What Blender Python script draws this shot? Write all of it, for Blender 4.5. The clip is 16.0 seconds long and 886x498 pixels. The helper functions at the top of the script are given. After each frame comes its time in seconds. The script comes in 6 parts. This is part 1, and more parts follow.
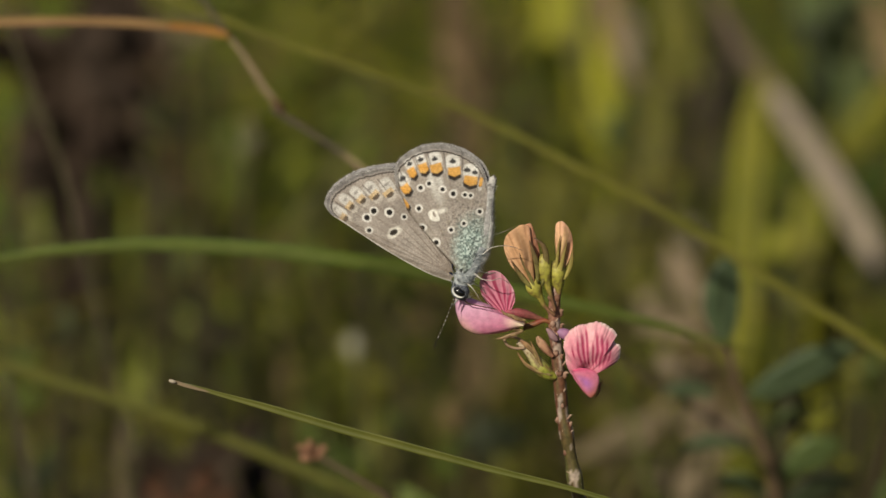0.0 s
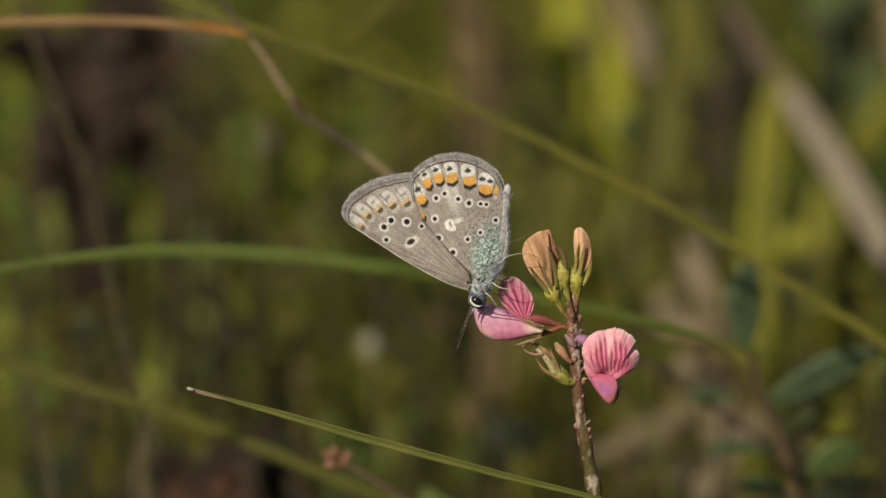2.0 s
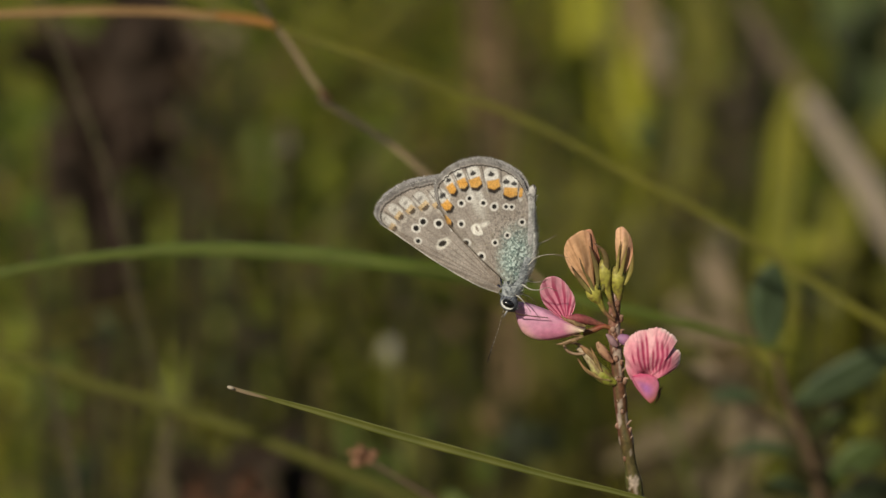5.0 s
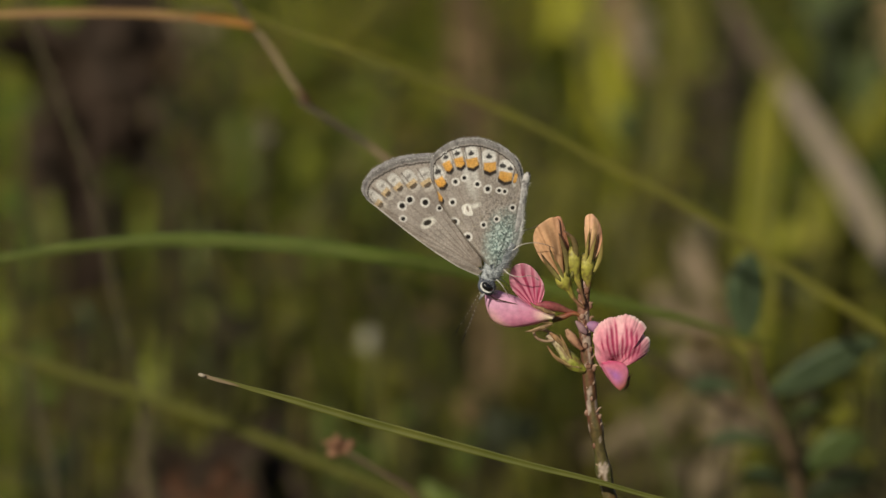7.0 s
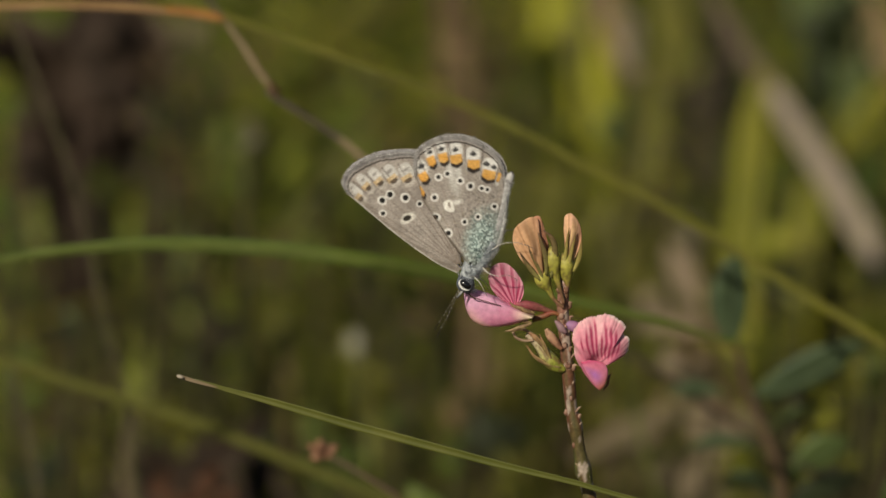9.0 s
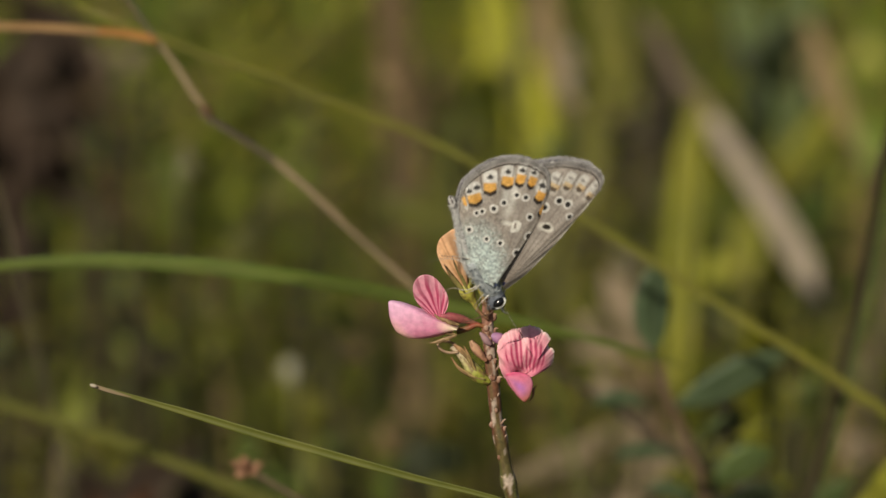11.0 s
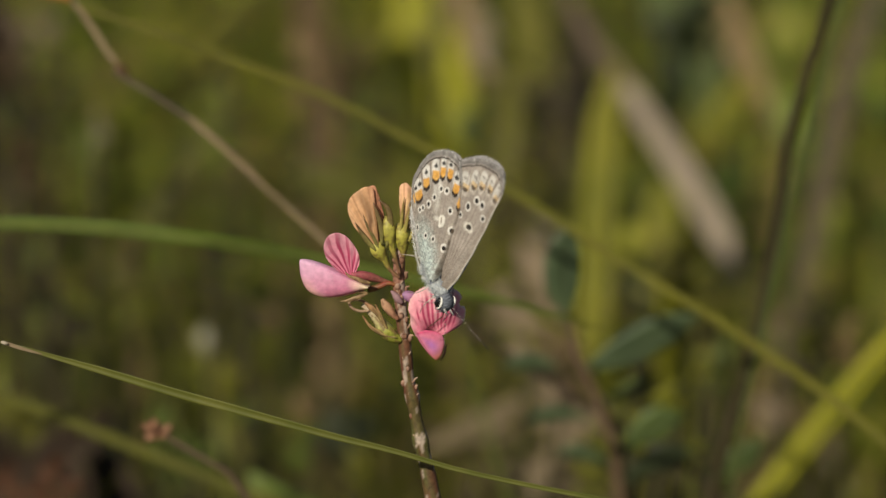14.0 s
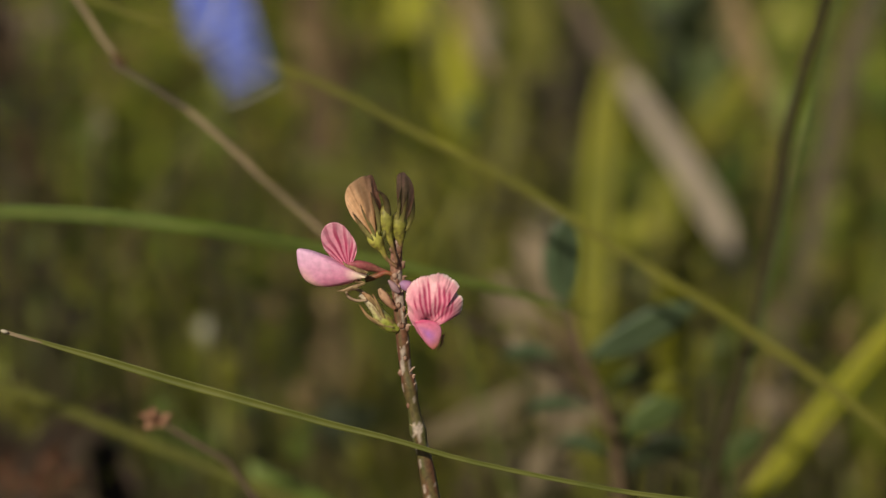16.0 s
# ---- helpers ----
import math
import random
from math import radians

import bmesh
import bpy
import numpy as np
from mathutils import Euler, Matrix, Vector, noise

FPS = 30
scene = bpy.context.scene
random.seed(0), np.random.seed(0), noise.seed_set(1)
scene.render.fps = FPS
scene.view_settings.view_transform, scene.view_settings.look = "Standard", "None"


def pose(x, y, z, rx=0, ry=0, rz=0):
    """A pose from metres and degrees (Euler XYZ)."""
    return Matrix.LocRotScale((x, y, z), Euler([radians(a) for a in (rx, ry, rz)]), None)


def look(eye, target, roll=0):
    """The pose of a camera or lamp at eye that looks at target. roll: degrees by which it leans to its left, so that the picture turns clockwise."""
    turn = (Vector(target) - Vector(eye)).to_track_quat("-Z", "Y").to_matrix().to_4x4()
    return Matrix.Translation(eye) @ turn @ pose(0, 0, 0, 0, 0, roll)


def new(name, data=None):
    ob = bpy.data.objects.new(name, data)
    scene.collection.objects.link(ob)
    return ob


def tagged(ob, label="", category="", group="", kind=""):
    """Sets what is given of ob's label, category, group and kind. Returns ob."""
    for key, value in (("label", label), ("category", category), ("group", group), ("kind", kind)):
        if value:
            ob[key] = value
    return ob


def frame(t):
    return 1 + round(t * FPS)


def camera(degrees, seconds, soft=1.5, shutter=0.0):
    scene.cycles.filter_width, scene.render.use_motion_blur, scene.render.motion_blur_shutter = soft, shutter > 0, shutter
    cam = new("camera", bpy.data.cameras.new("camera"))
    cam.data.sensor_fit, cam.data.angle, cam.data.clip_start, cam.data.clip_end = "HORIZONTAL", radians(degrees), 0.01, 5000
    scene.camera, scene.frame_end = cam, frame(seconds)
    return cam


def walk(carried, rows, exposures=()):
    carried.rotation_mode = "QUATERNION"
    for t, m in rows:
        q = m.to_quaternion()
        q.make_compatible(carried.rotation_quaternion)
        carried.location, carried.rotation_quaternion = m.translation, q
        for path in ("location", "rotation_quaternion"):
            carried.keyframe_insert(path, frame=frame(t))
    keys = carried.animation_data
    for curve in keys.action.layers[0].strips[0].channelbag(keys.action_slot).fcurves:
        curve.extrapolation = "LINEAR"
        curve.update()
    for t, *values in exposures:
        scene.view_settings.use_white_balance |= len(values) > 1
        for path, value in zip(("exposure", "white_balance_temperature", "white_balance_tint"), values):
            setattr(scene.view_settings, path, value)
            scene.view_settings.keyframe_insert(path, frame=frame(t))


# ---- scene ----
import itertools

cam = camera(12, 16.0, soft=1.5, shutter=0.5)
cam.data.dof.use_dof = True
cam.data.dof.focus_distance = 0.449
cam.data.dof.aperture_fstop = 22.0
cam.data.dof.aperture_blades = 9
walk(cam, [
    (0, pose(0.0000, -0.4402, 0.3136, 78.000, 0, 0.000)),
    (0.5, pose(-0.0011, -0.4402, 0.3149, 77.881, 0, -0.054)),
    (1, pose(-0.0028, -0.4402, 0.3150, 77.955, 0, 0.161)),
    (1.5, pose(-0.0024, -0.4402, 0.3145, 77.819, 0, 0.104)),
    (2, pose(-0.0031, -0.4402, 0.3161, 77.822, 0, -0.001)),
    (2.5, pose(-0.0019, -0.4402, 0.3140, 77.965, 0, 0.058)),
    (3, pose(-0.0016, -0.4402, 0.3153, 77.962, 0, 0.044)),
    (3.5, pose(-0.0026, -0.4402, 0.3153, 78.015, 0, 0.093)),
    (4, pose(-0.0049, -0.4402, 0.3143, 78.050, 0, 0.116)),
    (6.5, pose(-0.0056, -0.4402, 0.3137, 77.989, 0, -0.025)),
    (7, pose(-0.0044, -0.4402, 0.3138, 77.914, 0, -0.112)),
    (7.5, pose(-0.0043, -0.4402, 0.3132, 77.899, 0, -0.214)),
    (8, pose(-0.0037, -0.4402, 0.3136, 78.038, 0, -0.293)),
    (8.5, pose(-0.0044, -0.4402, 0.3143, 77.943, 0, -0.219)),
    (9, pose(-0.0034, -0.4402, 0.3140, 77.944, 0, -0.230)),
    (9.1, pose(-0.0034, -0.4402, 0.3140, 78.420, 0, -0.353)),
    (9.2, pose(-0.0034, -0.4402, 0.3137, 78.381, 0, -0.607)),
    (11.3, pose(0.0011, -0.4402, 0.3102, 78.578, 0, -0.904)),
    (11.5, pose(0.0011, -0.4402, 0.3102, 78.509, 0, -1.104)),
    (12, pose(0.0014, -0.4402, 0.3105, 78.385, 0, -1.220)),
    (12.5, pose(0.0022, -0.4402, 0.3089, 78.267, 0, -1.311)),
    (13, pose(0.0028, -0.4402, 0.3088, 78.095, 0, -1.396)),
    (13.5, pose(0.0030, -0.4402, 0.3094, 78.234, 0, -1.563)),
    (14, pose(0.0028, -0.4402, 0.3077, 78.311, 0, -1.851)),
    (14.5, pose(0.0019, -0.4402, 0.3079, 78.207, 0, -1.755)),
    (15, pose(0.0013, -0.4402, 0.3081, 78.183, 0, -1.678)),
    (15.5, pose(0.0026, -0.4402, 0.3070, 78.245, 0, -1.913)),
    (16, pose(0.0033, -0.4402, 0.3069, 78.243, 0, -1.810)),
], [(0, 0.20), (1.5, 0.21), (2.5, 0.17), (4, 0.09), (9.0, 0.08), (9.2, 0.34), (11.5, 0.38), (12.5, 0.30), (14, 0.28), (16.0, 0.29)])

# ---- light: low warm sun from the upper left, in front of the flower ----
SUN_TO = Vector((-0.42, -0.74, 0.52)).normalized()
world = bpy.data.worlds.new("sky")
scene.world = world
world.use_nodes = True
wn = world.node_tree.nodes
sky = wn.new("ShaderNodeTexSky")
sky.sky_type = "NISHITA"
sky.sun_disc = False
sky.sun_elevation = math.asin(SUN_TO.z)
sky.sun_rotation = math.atan2(SUN_TO.x, SUN_TO.y)
world.node_tree.links.new(sky.outputs["Color"], wn["Background"].inputs["Color"])
wn["Background"].inputs["Strength"].default_value = 0.04
sun = new("sun", bpy.data.lights.new("sun", "SUN"))
sun.data.energy = 4.5
sun.data.angle = radians(0.8)
sun.data.color = (1.0, 0.90, 0.71)
sun.matrix_world = look(SUN_TO * 5, (0, 0, 0))

MM = 0.001


# ---- materials ----
def shader(name, rough=0.7, trans=0.0, spec=0.3):
    """A node material: (nodes, link, principled shader, colour socket to feed)."""
    m = bpy.data.materials.new(name)
    m.use_nodes = True
    nt = m.node_tree
    b = nt.nodes["Principled BSDF"]
    b.inputs["Roughness"].default_value = rough
    b.inputs["Specular IOR Level"].default_value = spec
    heads = [b.inputs["Base Color"]]
    if trans:
        tr = nt.nodes.new("ShaderNodeBsdfTranslucent")
        mix = nt.nodes.new("ShaderNodeMixShader")
        mix.inputs[0].default_value = trans
        nt.links.new(b.outputs[0], mix.inputs[1])
        nt.links.new(tr.outputs[0], mix.inputs[2])
        nt.links.new(mix.outputs[0], nt.nodes["Material Output"].inputs["Surface"])
        heads.append(tr.inputs["Color"])
    return m, nt, b, heads


def noise_node(nt, scale, detail=4.0, coords="Object"):
    tc = nt.nodes.new("ShaderNodeTexCoord")
    nz = nt.nodes.new("ShaderNodeTexNoise")
    nz.inputs["Scale"].default_value = scale
    nz.inputs["Detail"].default_value = detail
    nt.links.new(tc.outputs[coords], nz.inputs["Vector"])
    return nz


def ramp_node(nt, fac, stops):
    r = nt.nodes.new("ShaderNodeValToRGB")
    el = r.color_ramp.elements
    while len(el) < len(stops):
        el.new(0.5)
    for e, (p, c) in zip(el, stops):
        e.position, e.color = p, (*c, 1)
    nt.links.new(fac, r.inputs["Fac"])
    return r


def add_bump(nt, b, height, strength, distance):
    bp = nt.nodes.new("ShaderNodeBump")
    bp.inputs["Strength"].default_value = strength
    bp.inputs["Distance"].default_value = distance
    nt.links.new(height, bp.inputs["Height"])
    nt.links.new(bp.outputs["Normal"], b.inputs["Normal"])


def tinted(name, rough=0.7, trans=0.0, grain=2500.0, amount=0.35, spec=0.25, bump=0.3):
    """Colour from the mesh's own colouring, broken up by two scales of noise."""
    m, nt, b, heads = shader(name, rough, trans, spec)
    at = nt.nodes.new("ShaderNodeAttribute")
    at.attribute_name = "Tint"
    fine, coarse = noise_node(nt, grain), noise_node(nt, grain / 7, 2.0)
    ra = ramp_node(nt, fine.outputs["Fac"], [(0.3, (1 - amount,) * 3), (0.7, (1 + amount * 0.4,) * 3)])
    rb = ramp_node(nt, coarse.outputs["Fac"], [(0.3, (1 - amount * 0.6,) * 3), (0.7, (1.0,) * 3)])
    col = at.outputs["Color"]
    for r in (ra, rb):
        mx = nt.nodes.new("ShaderNodeMixRGB")
        mx.blend_type = "MULTIPLY"
        mx.inputs[0].default_value = 1.0
        nt.links.new(col, mx.inputs[1])
        nt.links.new(r.outputs["Color"], mx.inputs[2])
        col = mx.outputs["Color"]
    for h in heads:
        nt.links.new(col, h)
    add_bump(nt, b, fine.outputs["Fac"], bump, 0.05 * MM)
    return m


def plain(name, stops, scale, rough=0.7, trans=0.0, spec=0.3, bump=0.3, island=False, depth=0.2 * MM):
    """Colour ramp driven by noise, shifted from piece to piece."""
    m, nt, b, heads = shader(name, rough, trans, spec)
    nz = noise_node(nt, scale)
    fac = nz.outputs["Fac"]
    if island:
        geo = nt.nodes.new("ShaderNodeNewGeometry")
        mix = nt.nodes.new("ShaderNodeMath")
        mix.operation = "MULTIPLY_ADD"
        mix.inputs[1].default_value = 0.3
        nt.links.new(nz.outputs["Fac"], mix.inputs[0])
        sub = nt.nodes.new("ShaderNodeMath")
        sub.operation = "MULTIPLY_ADD"
        sub.inputs[1].default_value = 0.85
        sub.inputs[2].default_value = -0.08
        nt.links.new(geo.outputs["Random Per Island"], sub.inputs[0])
        nt.links.new(sub.outputs[0], mix.inputs[2])
        fac = mix.outputs[0]
    r = ramp_node(nt, fac, stops)
    for h in heads:
        nt.links.new(r.outputs["Color"], h)
    add_bump(nt, b, nz.outputs["Fac"], bump, depth)
    return m


M_WING = tinted("wing_scales", 0.75, 0.12, 6000, 0.34, 0.2)
M_PETAL = tinted("petal", 0.6, 0.30, 1800, 0.17, 0.25, 0.4)
M_HERB = tinted("herb_skin", 0.55, 0.10, 2600, 0.40, 0.35, 0.6)
M_DRY = tinted("withered_petal", 0.7, 0.25, 2600, 0.16, 0.2, 0.5)
M_FUR = tinted("insect_hair", 0.8, 0.0, 3500, 0.35, 0.15)
M_EYE, _nt, _b, _h = shader("insect_eye", 0.18, 0.0, 0.6)
_b.inputs["Base Color"].default_value = (0.006, 0.006, 0.007, 1)
M_BLADE = plain("fresh_blade", [(0.25, (0.065, 0.078, 0.012)), (0.75, (0.125, 0.128, 0.028))], 220, 0.45, 0.25)
M_GREEN = plain("green_blade", [(0.25, (0.069, 0.1066, 0.015)), (0.75, (0.1066, 0.1505, 0.0226))], 160, 0.5, 0.25)
M_OLIVE = plain("olive_blade", [(0.25, (0.0952, 0.0952, 0.0067)), (0.75, (0.1568, 0.1456, 0.0112))], 140, 0.5, 0.3)
M_DIM = plain("dim_blade", [(0.25, (0.0616, 0.065, 0.0067)), (0.75, (0.1064, 0.1064, 0.0112))], 140, 0.5, 0.3)
M_LIME = plain("sunlit_leaf", [(0.25, (0.1456, 0.1568, 0.0067)), (0.75, (0.2464, 0.2352, 0.0134))], 90, 0.5, 0.35)
M_STRAW = plain("dry_straw", [(0.25, (0.1456, 0.0952, 0.0426)), (0.75, (0.2464, 0.168, 0.084))], 150, 0.6, 0.1)
M_RUST = plain("rust_straw", [(0.25, (0.20, 0.085, 0.018)), (0.75, (0.30, 0.14, 0.03))], 150, 0.6, 0.1)
M_TAN = plain("tan_straw", [(0.25, (0.19, 0.11, 0.042)), (0.75, (0.27, 0.165, 0.07))], 150, 0.6, 0.1)
M_PALE = plain("bleached_stalk", [(0.25, (0.175, 0.145, 0.112)), (0.75, (0.295, 0.245, 0.19))], 70, 0.7, 0.05)
M_TWIG = plain("dark_twig", [(0.25, (0.036, 0.027, 0.02)), (0.75, (0.075, 0.056, 0.042))], 200, 0.7)
M_LITTER = plain("grass_litter", [(0.25, (0.1232, 0.0918, 0.0582)), (0.75, (0.2016, 0.1512, 0.1008))], 70, 0.7, 0.05)
M_BROWN = plain("brown_straw", [(0.25, (0.05, 0.027, 0.012)), (0.75, (0.10, 0.055, 0.026))], 60, 0.7, 0.1)
M_LEAF = plain("dull_leaf", [(0.25, (0.0314, 0.0515, 0.0112)), (0.75, (0.0694, 0.0986, 0.0246))], 120, 0.55, 0.15)
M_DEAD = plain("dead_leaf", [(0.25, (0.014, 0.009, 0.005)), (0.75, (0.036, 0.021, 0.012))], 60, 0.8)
M_REDDISH = plain("reddish_leaf", [(0.25, (0.045, 0.016, 0.008)), (0.75, (0.11, 0.042, 0.02))], 60, 0.8)
M_SEED = plain("seed_fluff", [(0.3, (0.34, 0.33, 0.25)), (0.7, (0.46, 0.44, 0.35))], 200, 0.9, 0.2)
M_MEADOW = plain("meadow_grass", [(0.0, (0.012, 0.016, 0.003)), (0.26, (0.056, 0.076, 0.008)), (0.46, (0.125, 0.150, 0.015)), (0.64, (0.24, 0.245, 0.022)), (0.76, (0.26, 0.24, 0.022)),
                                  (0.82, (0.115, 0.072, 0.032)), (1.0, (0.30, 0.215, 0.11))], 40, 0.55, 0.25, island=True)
M_THIN = plain("thin_stems", [(0.0, (0.0392, 0.0504, 0.0067)), (0.4, (0.084, 0.0952, 0.0112)), (0.7, (0.1344, 0.1344, 0.0157)), (1.0, (0.1568, 0.1064, 0.0504))], 60, 0.55, 0.2, island=True)
M_FORB = plain("forb_leaf", [(0.0, (0.0179, 0.0358, 0.0067)), (0.35, (0.0784, 0.121, 0.0157)), (0.6, (0.168, 0.2072, 0.0246)), (0.82, (0.28, 0.2912, 0.0314)), (0.9, (0.1512, 0.0952, 0.0504)), (1.0, (0.2464, 0.1736, 0.0952))], 60, 0.5, 0.3, island=True)
M_CULM = plain("grey_brown_culm", [(0.25, (0.075, 0.055, 0.036)), (0.75, (0.13, 0.095, 0.06))], 150, 0.6, 0.1)
M_BRIGHT = plain("bright_leaf", [(0.25, (0.2464, 0.2576, 0.009)), (0.75, (0.3584, 0.3472, 0.0168))], 90, 0.5, 0.35)
M_HERBLEAF = plain("bluish_leaf", [(0.25, (0.028, 0.046, 0.020)), (0.75, (0.058, 0.084, 0.036))], 220, 0.6, 0.12)
# near-black leaf colours; the shoots use both as shade between the grass
M_DEEP = plain("near_black_green", [(0.25, (0.008, 0.012, 0.003)), (0.75, (0.020, 0.028, 0.007))], 120, 0.6, 0.1)
M_GAP_BROWN = plain("gap_shade_brown", [(0.25, (0.010, 0.007, 0.004)), (0.75, (0.030, 0.019, 0.010))], 90, 0.8)
M_MAUVE = plain("mauve_stem", [(0.25, (0.065, 0.046, 0.036)), (0.75, (0.110, 0.080, 0.062))], 110, 0.7, 0.05)
M_STEM = plain("grey_tan_stem", [(0.25, (0.14, 0.102, 0.060)), (0.75, (0.22, 0.165, 0.10))], 150, 0.6, 0.1)
M_SOIL = plain("soil", [(0.25, (0.018, 0.015, 0.006)), (0.5, (0.045, 0.038, 0.013)), (0.8, (0.11, 0.085, 0.034))], 45, 0.95, bump=0.8, depth=0.01)


# ---- mesh builders ----
def mesh_of(name, verts, faces, mats, tint=None, slots=None, smooth=True):
    me = bpy.data.meshes.new(name)
    me.from_pydata([tuple(v) for v in verts], [], faces)
    for m in mats:
        me.materials.append(m)
    if slots is not None:
        me.polygons.foreach_set("material_index", slots)
    if smooth:
        me.polygons.foreach_set("use_smooth", [True] * len(me.polygons))
    if tint is not None:
        rgba = np.ones((len(verts), 4), np.float32)
        rgba[:, :3] = tint
        me.color_attributes.new("Tint", "FLOAT_COLOR", "POINT").data.foreach_set("color", rgba.ravel())
    me.update()
    return me


def part(name, me, parent, label=""):
    ob = new(name, me)
    ob.parent = parent
    if label:
        tagged(ob, label)
    return ob


def smooth_line(pts, n):
    """A smooth curve through the points, n samples evenly spread by length."""
    p = np.array(pts, float)
    h = np.maximum(np.linalg.norm(np.diff(p[:, :3], axis=0), axis=1), 1e-9)[:, None]
    d = np.diff(p, axis=0) / h
    m = np.vstack([d[:1], (d[:-1] * h[1:] + d[1:] * h[:-1]) / (h[1:] + h[:-1]), d[-1:]])
    t = np.linspace(0, 1, 24, endpoint=False)[:, None]
    out = [(2 * t**3 - 3 * t**2 + 1) * p[i] + (t**3 - 2 * t**2 + t) * h[i] * m[i] + (3 * t**2 - 2 * t**3) * p[i + 1] + (t**3 - t**2) * h[i] * m[i + 1]
           for i in range(len(p) - 1)]
    out = np.vstack(out + [p[-1:]])
    s = np.r_[0, np.cumsum(np.linalg.norm(np.diff(out[:, :3], axis=0), axis=1))]
    k = np.linspace(0, s[-1], n)
    return np.stack([np.interp(k, s, out[:, i]) for i in range(out.shape[1])], 1)


GRID = np.random.RandomState(7).rand(64, 64)


def speckle(u, v, f):
    """Smooth value noise, 0 to 1, at f cells a millimetre."""
    a, b = np.asarray(u) * f + 200.3, np.asarray(v) * f + 177.7
    i, j = np.floor(a).astype(int), np.floor(b).astype(int)
    x, y = a - i, b - j
    x, y = x * x * (3 - 2 * x), y * y * (3 - 2 * y)
    g = lambda p, q: GRID[p % 64, q % 64]
    return (g(i, j) * (1 - x) + g(i + 1, j) * x) * (1 - y) + (g(i, j + 1) * (1 - x) + g(i + 1, j + 1) * x) * y


def fan(name, outline, base, mat, paint, bulge, thick, n_r=40, n_a=64, ragged=0.0, inflate=0.0):
    """A thin curved sheet with two faces, spread from its base to its outline in the x-z plane (millimetres).
    paint(u, v, s, a, side) gives colours, bulge(u, v, s, a) the depth of the sheet."""
    o = smooth_line(outline, n_a)
    if ragged:
        r = np.random.RandomState(len(outline))
        o = o + (o - np.array(base)) * (r.rand(n_a, 1) - 0.5) * ragged
    s = np.linspace(0.02, 1, n_r)[:, None] ** 0.85 * np.ones((1, n_a))
    a = np.ones((n_r, 1)) * np.linspace(0, 1, n_a)[None, :]
    u, v = base[0] + s * (o[:, 0] - base[0]), base[1] + s * (o[:, 1] - base[1])
    y = bulge(u, v, s, a)
    t = thick + inflate * np.sqrt(np.clip(1 - s**2, 0, 1)) * np.sin(np.pi * np.clip(a, 0.02, 0.98))
    verts, tint = [], []
    for side, yy in ((0, y - t / 2), (1, y + t / 2)):
        verts.append(np.stack([u, yy, v], -1).reshape(-1, 3))
        tint.append(np.clip(paint(u, v, s, a, side), 0, 1).reshape(-1, 3))
    n = n_r * n_a
    idx = np.arange(n).reshape(n_r, n_a)
    f = np.stack([idx[:-1, :-1], idx[:-1, 1:], idx[1:, 1:], idx[1:, :-1]], -1).reshape(-1, 4)
    rim = np.r_[idx[:, 0][::-1], idx[-1, 1:], idx[:-1, -1][::-1]]
    edge = np.stack([rim[:-1], rim[1:], rim[1:] + n, rim[:-1] + n], -1)
    faces = np.vstack([f, f[:, ::-1] + n, edge]).tolist()
    return mesh_of(name, np.vstack(verts) * MM, faces, [mat], np.vstack(tint))


def tube(name, pts, mat, paint, sides=10, n=24, scale=MM, flat=1.0):
    """A round body along points (x, y, z, radius), closed at the ends."""
    c = smooth_line(pts, n)
    verts, tint = [], []
    for i in range(n):
        d = Vector(c[min(i + 1, n - 1), :3] - c[max(i - 1, 0), :3]).normalized()
        e1 = d.cross(Vector((0, 1, 0)))
        e1 = e1.normalized() if e1.length > 1e-3 else Vector((1, 0, 0))
        e2 = d.cross(e1)
        for k in range(sides):
            w = 2 * math.pi * k / sides
            verts.append(Vector(c[i, :3]) + (e1 * math.cos(w) + e2 * math.sin(w) * flat) * max(c[i, 3], 1e-4))
            tint.append(paint(i / (n - 1), w))
    faces = [(i * sides + k, i * sides + (k + 1) % sides, (i + 1) * sides + (k + 1) % sides, (i + 1) * sides + k)
             for i in range(n - 1) for k in range(sides)]
    faces += [tuple(range(sides))[::-1], tuple((n - 1) * sides + k for k in range(sides))]
    return mesh_of(name, np.array(verts) * scale, faces, [mat], np.array(tint))


def ribbon(name, pts, mat, fold=0.25, n=40, twist=0.0, face=(0, -1, 0)):
    """A blade along points (x, y, z, width) in metres, with a folded midrib and thickness."""
    c = smooth_line(pts, n)
    verts = []
    for i in range(n):
        d = Vector(c[min(i + 1, n - 1), :3] - c[max(i - 1, 0), :3]).normalized()
        side = d.cross(Vector(face)).normalized()
        side.rotate(Matrix.Rotation(twist * (i / n - 0.5), 3, d))
        up = side.cross(d)
        w = c[i, 3] / 2
        for k, h in ((-1, 0), (-0.5, -0.5), (0, -1), (0.5, -0.5), (1, 0)):
            verts.append(Vector(c[i, :3]) + side * w * k + up * w * fold * h)
        for k, h in ((1, 0), (0.5, -0.5), (0, -1), (-0.5, -0.5), (-1, 0)):
            verts.append(Vector(c[i, :3]) + side * w * k * 0.96 + up * (w * fold * h + 0.12 * w + 0.00003))
    m = 10
    faces = [(i * m + k, i * m + (k + 1) % m, (i + 1) * m + (k + 1) % m, (i + 1) * m + k) for i in range(n - 1) for k in range(m)]
    faces += [tuple(range(m))[::-1], tuple((n - 1) * m + k for k in range(m))]
    return mesh_of(name, np.array(verts), faces, [mat])


